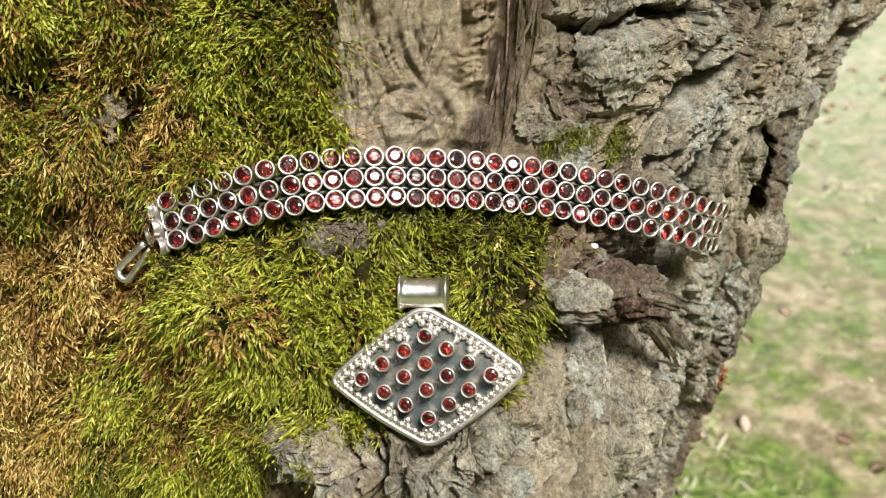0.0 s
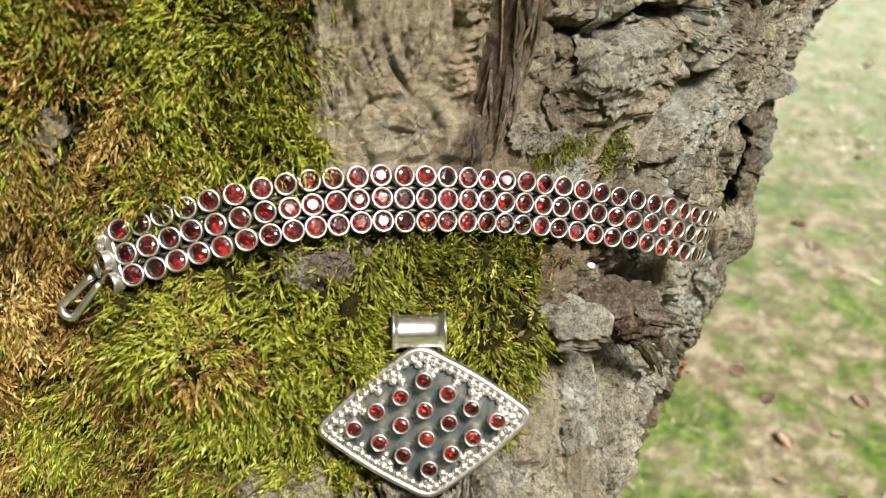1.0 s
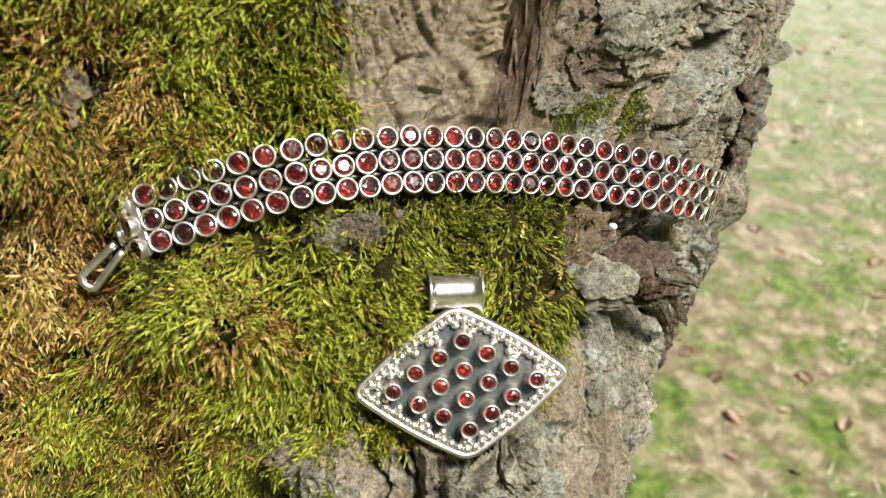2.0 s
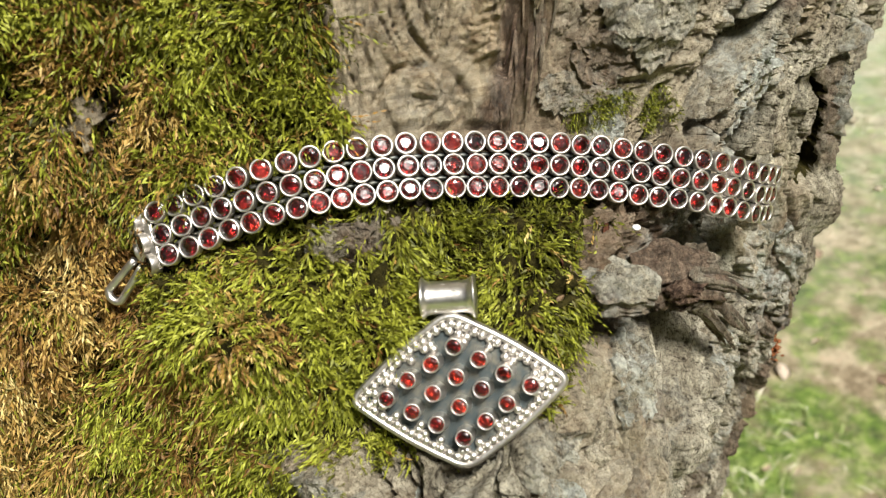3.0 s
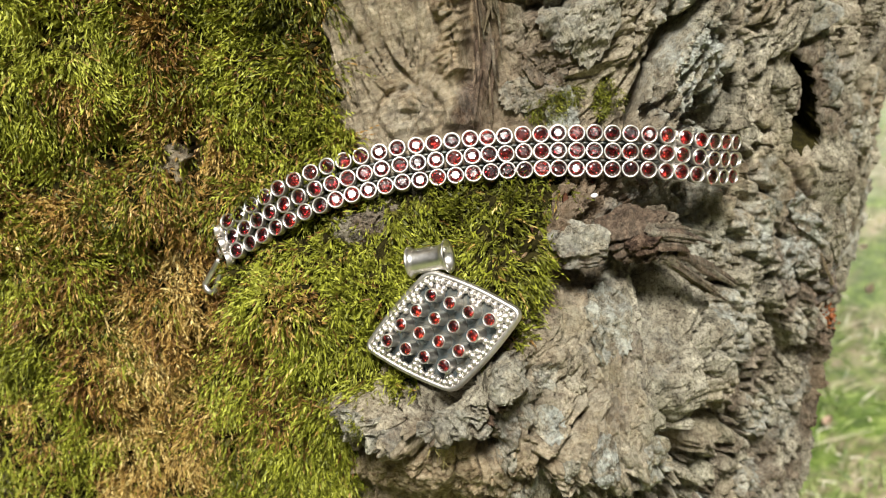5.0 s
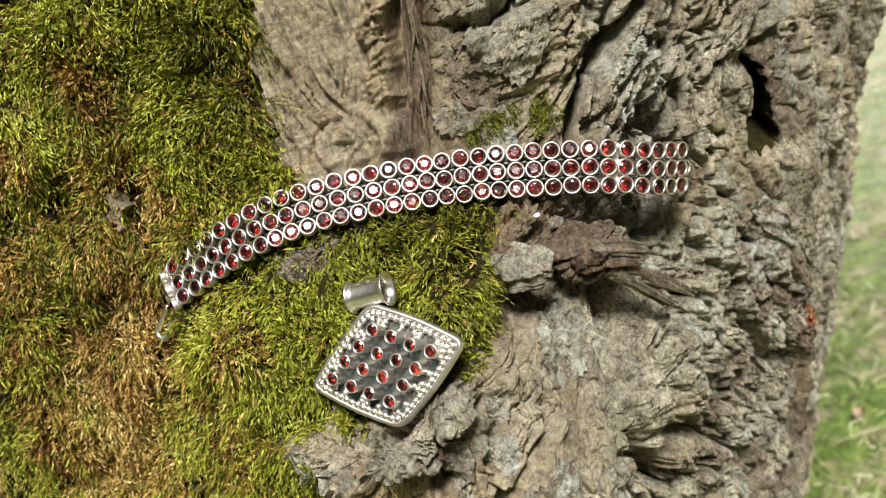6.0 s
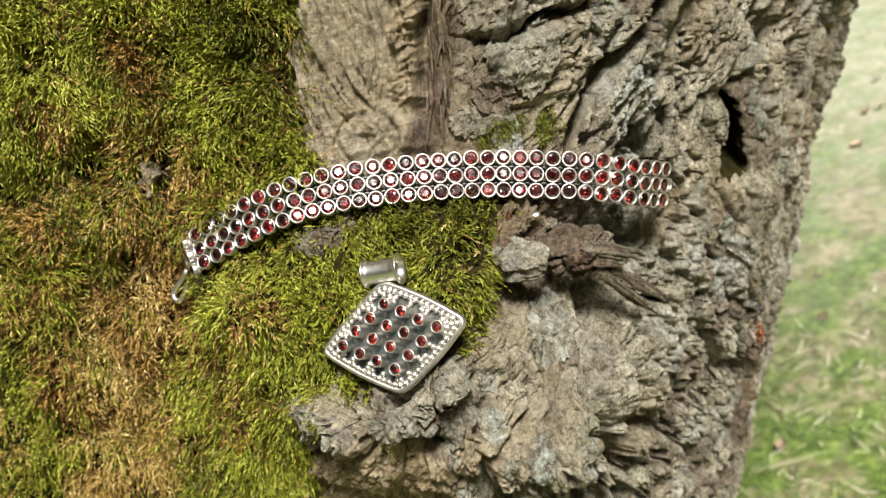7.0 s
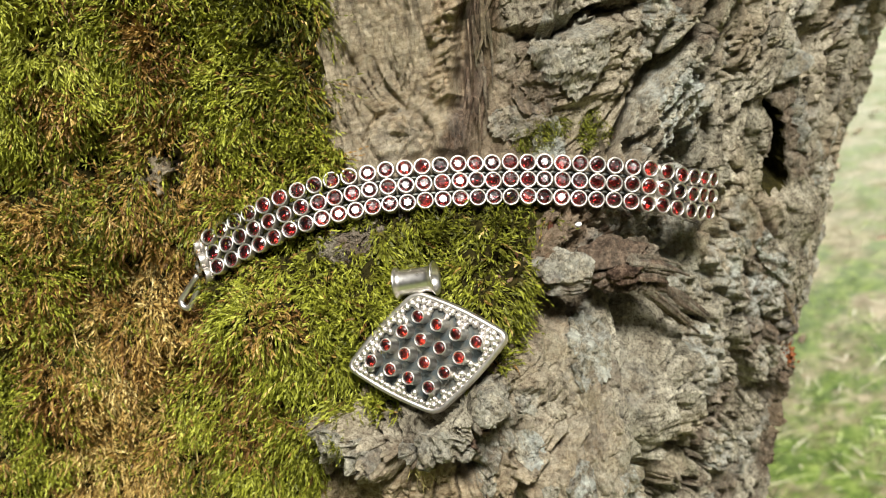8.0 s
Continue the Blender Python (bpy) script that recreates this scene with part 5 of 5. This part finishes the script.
def build_bits():
    # white speck, curved pale sliver, small dry leaf scraps, red tuft
    chalk = plain("white_chalk", (0.85, 0.86, 0.86), 0.5)
    bm = bmesh.new()
    bmesh.ops.create_icosphere(bm, subdivisions=3, radius=0.0011)
    for v in bm.verts:
        v.co *= 1 + 0.12 * noise.noise(v.co * 1500)
        v.co.z *= 0.6
    me = bpy.data.meshes.new("white_speck")
    bm.to_mesh(me)
    bm.free()
    me.materials.append(chalk)
    ob = new("white_speck", me)
    ob.location = Vector((0.0419, 0.2130, 0.9285))
    tagged(ob, "tiny round white speck stuck on dark bark", "speck")
    p = [Vector((0.0135, 0.2265, 0.9635)), Vector((0.0152, 0.2262, 0.9625)), Vector((0.0164, 0.2262, 0.9600))]
    me = tube([spline([(0, p[0]), (1, p[1]), (2, p[2])], t) for t in np.linspace(0, 2, 14)], 0.00035, plain("pale_needle", (0.72, 0.62, 0.46)))
    tagged(new("dry_needle", me), "curved pale dry needle caught on bark", "needle")
    rng = random.Random(44)
    rust = leaf_material("rust_leaf", (0.24, 0.09, 0.05), (0.16, 0.06, 0.035))
    tan = leaf_material("tan_scrap", (0.40, 0.27, 0.15), (0.28, 0.17, 0.09))
    for s, z, size, mat, words in ((0.0325, 0.9303, 0.0034, rust, "small curled rust-red leaf scrap on bark"), (0.0190, 0.9275, 0.0028, tan, "small tan leaf scrap caught in moss"), (0.0225, 0.9245, 0.0024, tan, "small tan leaf scrap caught in moss"),
                                   (0.0160, 0.9235, 0.0026, tan, "small tan leaf scrap caught in moss"), (0.0250, 0.9290, 0.003, rust, "small curled rust-red leaf scrap in moss"), (0.0510, 0.9165, 0.006, rust, "small rust-red scrap under torn bark")):
        q, o, side, up = trunk_frame(s, z)
        ob = new("leaf_scrap", leaf_mesh(rng, size, mat))
        m = Matrix((Vector(side), Vector(up), Vector(o))).transposed().to_4x4()
        m.translation = Vector(q + o * 0.0008)
        ob.matrix_basis = m @ pose(0, 0, 0, rng.uniform(-45, 45), rng.uniform(-45, 45), rng.uniform(0, 360))
        tagged(ob, words, "leaf scrap")
    n = 260
    c = np.array(at_trunk(0.1335, 0.8220, 0.0012))
    ways = np.random.normal(size=(n, 3)) + np.array([0.4, -0.6, 0.3])
    ways /= np.linalg.norm(ways, axis=1, keepdims=True)
    fuzz = shoots("red_tuft", c + np.random.normal(size=(n, 3)) * np.array([0.0014, 0.0014, 0.0022]), ways, np.random.normal(size=(n, 3)) * 0.3, np.random.uniform(0.0008, 0.0018, n), np.full(n, 0.0009), plain("red_moss", (0.34, 0.11, 0.035)))
    q, o, side, up = trunk_frame(-0.0115, 0.8840)
    n = 34
    ways = 0.5 * o + np.array([0.25, 0, -0.75]) + np.random.normal(size=(n, 3)) * 0.35
    ways /= np.linalg.norm(ways, axis=1, keepdims=True)
    sprig = shoots("dry_sprig", q + side * np.random.normal(size=(n, 1)) * 0.0016 + up * np.random.normal(size=(n, 1)) * 0.0008, ways, np.random.normal(size=(n, 3)) * 0.4, np.random.uniform(0.003, 0.0075, n), np.random.uniform(0.0003, 0.0007, n), plain("straw_moss", (0.52, 0.44, 0.17)), 0.3)
    tagged(sprig, "sprig of straw-yellow dry moss hanging from bark", "sprig", kind="stuff")
    tagged(fuzz, "small rust-red tuft on the trunk's flank", "tuft", kind="stuff")


build_plates()
build_break()
build_bits()


# ---- ground: a sheet to the horizon, grass and litter ----
def ground_material():
    n = Nodes("meadow_ground")
    v = n.coords()
    litter = n.ramp(n.noise(v, 26, 6, 0.7), [(0.34, (0.16, 0.12, 0.07)), (0.46, (0.27, 0.21, 0.13)), (0.58, (0.50, 0.42, 0.29)), (0.70, (0.50, 0.35, 0.24))])
    green = n.ramp(n.noise(v, 40, 6, 0.7), [(0.34, (0.05, 0.08, 0.02)), (0.50, (0.12, 0.19, 0.03)), (0.66, (0.29, 0.37, 0.09))])
    place = n.add("ShaderNodeSeparateXYZ")
    n.link(v, place.inputs[0])
    near = n.ramp(place.outputs[0], [(0.25, (0.07, 0.07, 0.07)), (0.70, (0, 0, 0))])      # more grass close to the tree
    col = n.mix(n.ramp(n.maths("ADD", n.noise(v, 7, 6, 0.7), near), [(0.44, (0, 0, 0)), (0.60, (1, 1, 1))]), litter, green)
    out = n.ramp(n.maths("MULTIPLY", place.outputs[1], 0.25), [(0.30, (0, 0, 0)), (0.80, (0.6, 0.6, 0.6))])      # paler further out: strong sunlight on the far meadow put into its colour
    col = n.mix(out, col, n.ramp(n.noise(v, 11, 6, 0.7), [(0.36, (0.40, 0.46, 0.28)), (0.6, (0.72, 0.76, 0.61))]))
    return n.done(col, 0.95, normal=n.bump(n.noise(v, 40, 5, 0.7), 0.8, 0.02))


def blade_material(name, stops):
    n = Nodes(name)
    own = n.add("ShaderNodeNewGeometry").outputs["Random Per Island"]
    return n.done(n.ramp(n.mix(0.5, own, n.noise(n.coords(), 14, 5, 0.7)), stops), 0.55)


def build_ground():
    side, bm = [-400, -60, -12, *np.linspace(-5, 8, 27).tolist(), 14, 60, 400], bmesh.new()
    grid = [[bm.verts.new((a, b, 0.03 * noise.noise((a * 0.7, b * 0.7, 0)) if max(abs(a), abs(b)) < 9 else 0)) for b in side] for a in side]
    for i in range(len(side) - 1):
        for j in range(len(side) - 1):
            bm.faces.new((grid[i][j], grid[i + 1][j], grid[i + 1][j + 1], grid[i][j + 1]))
    me = bpy.data.meshes.new("ground")
    bm.to_mesh(me)
    bm.free()
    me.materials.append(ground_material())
    tagged(new("ground", me), "meadow ground of thin grass and dry litter", "ground", kind="structure")


def grow_grass():
    n = 70000
    y = 0.60 + 3.6 * np.random.rand(n) ** 1.25
    x = -0.15 + (0.55 + 0.80 * y) * np.random.rand(n)
    q = np.stack([x, y, x * 0], -1)
    patch = 0.7 * fbm(q * 9, 3, 151) + 0.5 * fbm(q * 26, 3, 153) + 0.45 * smooth(0.75, 0.35, x) - 0.10
    keep = (np.random.rand(n) < (0.12 + 0.88 * smooth(-0.15, 0.25, patch)) * (1 - 0.6 * smooth(1.4, 2.6, y))) & (np.hypot(x + 0.09, y - 0.41) > 0.32)
    x, y, patch = x[keep], y[keep], patch[keep]
    n = len(x)
    roots = np.stack([x, y, x * 0 - 0.004], -1)
    ways = np.array([0, 0, 1.0]) + 0.60 * np.random.normal(size=(n, 3)) * np.array([1, 1, 0.2])
    ways /= np.linalg.norm(ways, axis=1, keepdims=True)
    bends = 0.55 * np.random.normal(size=(n, 3)) * np.array([1, 1, 0]) + np.array([0, 0, -0.35])
    dry = np.random.rand(n) < 0.15 + 0.40 * smooth(1.1, 2.4, y) + 0.25 * smooth(0.4, 0.8, x)
    tall = 0.6 + 0.8 * smooth(0.0, 0.5, patch)
    green = blade_material("grass", [(0.28, (0.06, 0.11, 0.02)), (0.5, (0.19, 0.28, 0.055)), (0.72, (0.48, 0.56, 0.22))])
    straw = blade_material("straw", [(0.2, (0.60, 0.54, 0.36)), (0.8, (0.88, 0.83, 0.68))])
    for name, pick, mat, words in (("grass", ~dry, green, "thin green meadow grass in tufts"), ("dry_grass", dry, straw, "dry straw-coloured grass stalks")):
        k = int(pick.sum())
        tagged(shoots(name, roots[pick], ways[pick], bends[pick], tall[pick] * np.random.uniform(0.014, 0.042, k), np.random.uniform(0.0014, 0.0034, k), mat), words, "grass", kind="stuff")


def strew_leaves():
    rng = random.Random(8)
    mat = leaf_material("dry_leaf", (0.82, 0.72, 0.60), (0.66, 0.46, 0.32))
    kinds = [leaf_mesh(rng, size, mat) for size in (0.034, 0.022, 0.040, 0.028)]
    spots = [(0.183, 1.238, 0)]
    while len(spots) < 95:
        y = 0.8 + 2.4 * rng.random() ** 1.2
        spots.append((0.10 + (0.20 + 0.70 * y) * rng.random(), y, 0))
    for x, y, _ in spots:
        ob = new("dry_leaf", rng.choice(kinds))
        ob.matrix_basis = pose(x, y, 0.014, rng.uniform(-25, 25), rng.uniform(-25, 25), rng.uniform(0, 360))
        tagged(ob, "curled pale brown dry leaf lying in grass", "leaf", "leaves in the grass")


def build_low_sky_blocker():
    """An added, lumpy dark ring all round the meadow, out of view, that blocks low sky light."""
    n = Nodes("low_sky_blocker")
    col = n.ramp(n.noise(n.coords(), 1.3, 6, 0.7), [(0.35, (0.02, 0.03, 0.01)), (0.55, (0.06, 0.085, 0.025)), (0.75, (0.11, 0.14, 0.045))])
    mat = n.done(col, 0.9)
    count, prof = 240, [(15.0, 0.0), (14.2, 1.8), (14.0, 3.6), (14.6, 5.2), (15.8, 6.2), (17.2, 5.0), (17.8, 2.6), (17.6, 0.0)]
    ang = np.linspace(0, 2 * np.pi, count, endpoint=False)
    verts, faces = [], []
    for r, h in prof:
        p = np.stack([np.cos(ang) * 5, np.sin(ang) * 5, ang * 0 + h * 0.6], -1)
        rr, hh = r + 1.1 * fbm(p, 4, 161), h * (1 + 0.22 * fbm(p * 0.8, 4, 163))
        verts += np.stack([np.cos(ang) * rr, np.sin(ang) * rr, hh], -1).tolist()
    for i in range(len(prof) - 1):
        faces += [(i * count + k, i * count + (k + 1) % count, (i + 1) * count + (k + 1) % count, (i + 1) * count + k) for k in range(count)]
    tagged(new("backdrop", shaded_mesh("backdrop", verts, faces, [mat])), "unseen dark green ring blocking low sky light round the meadow", "woods", kind="structure")


build_ground()
build_low_sky_blocker()
grow_grass()
strew_leaves()
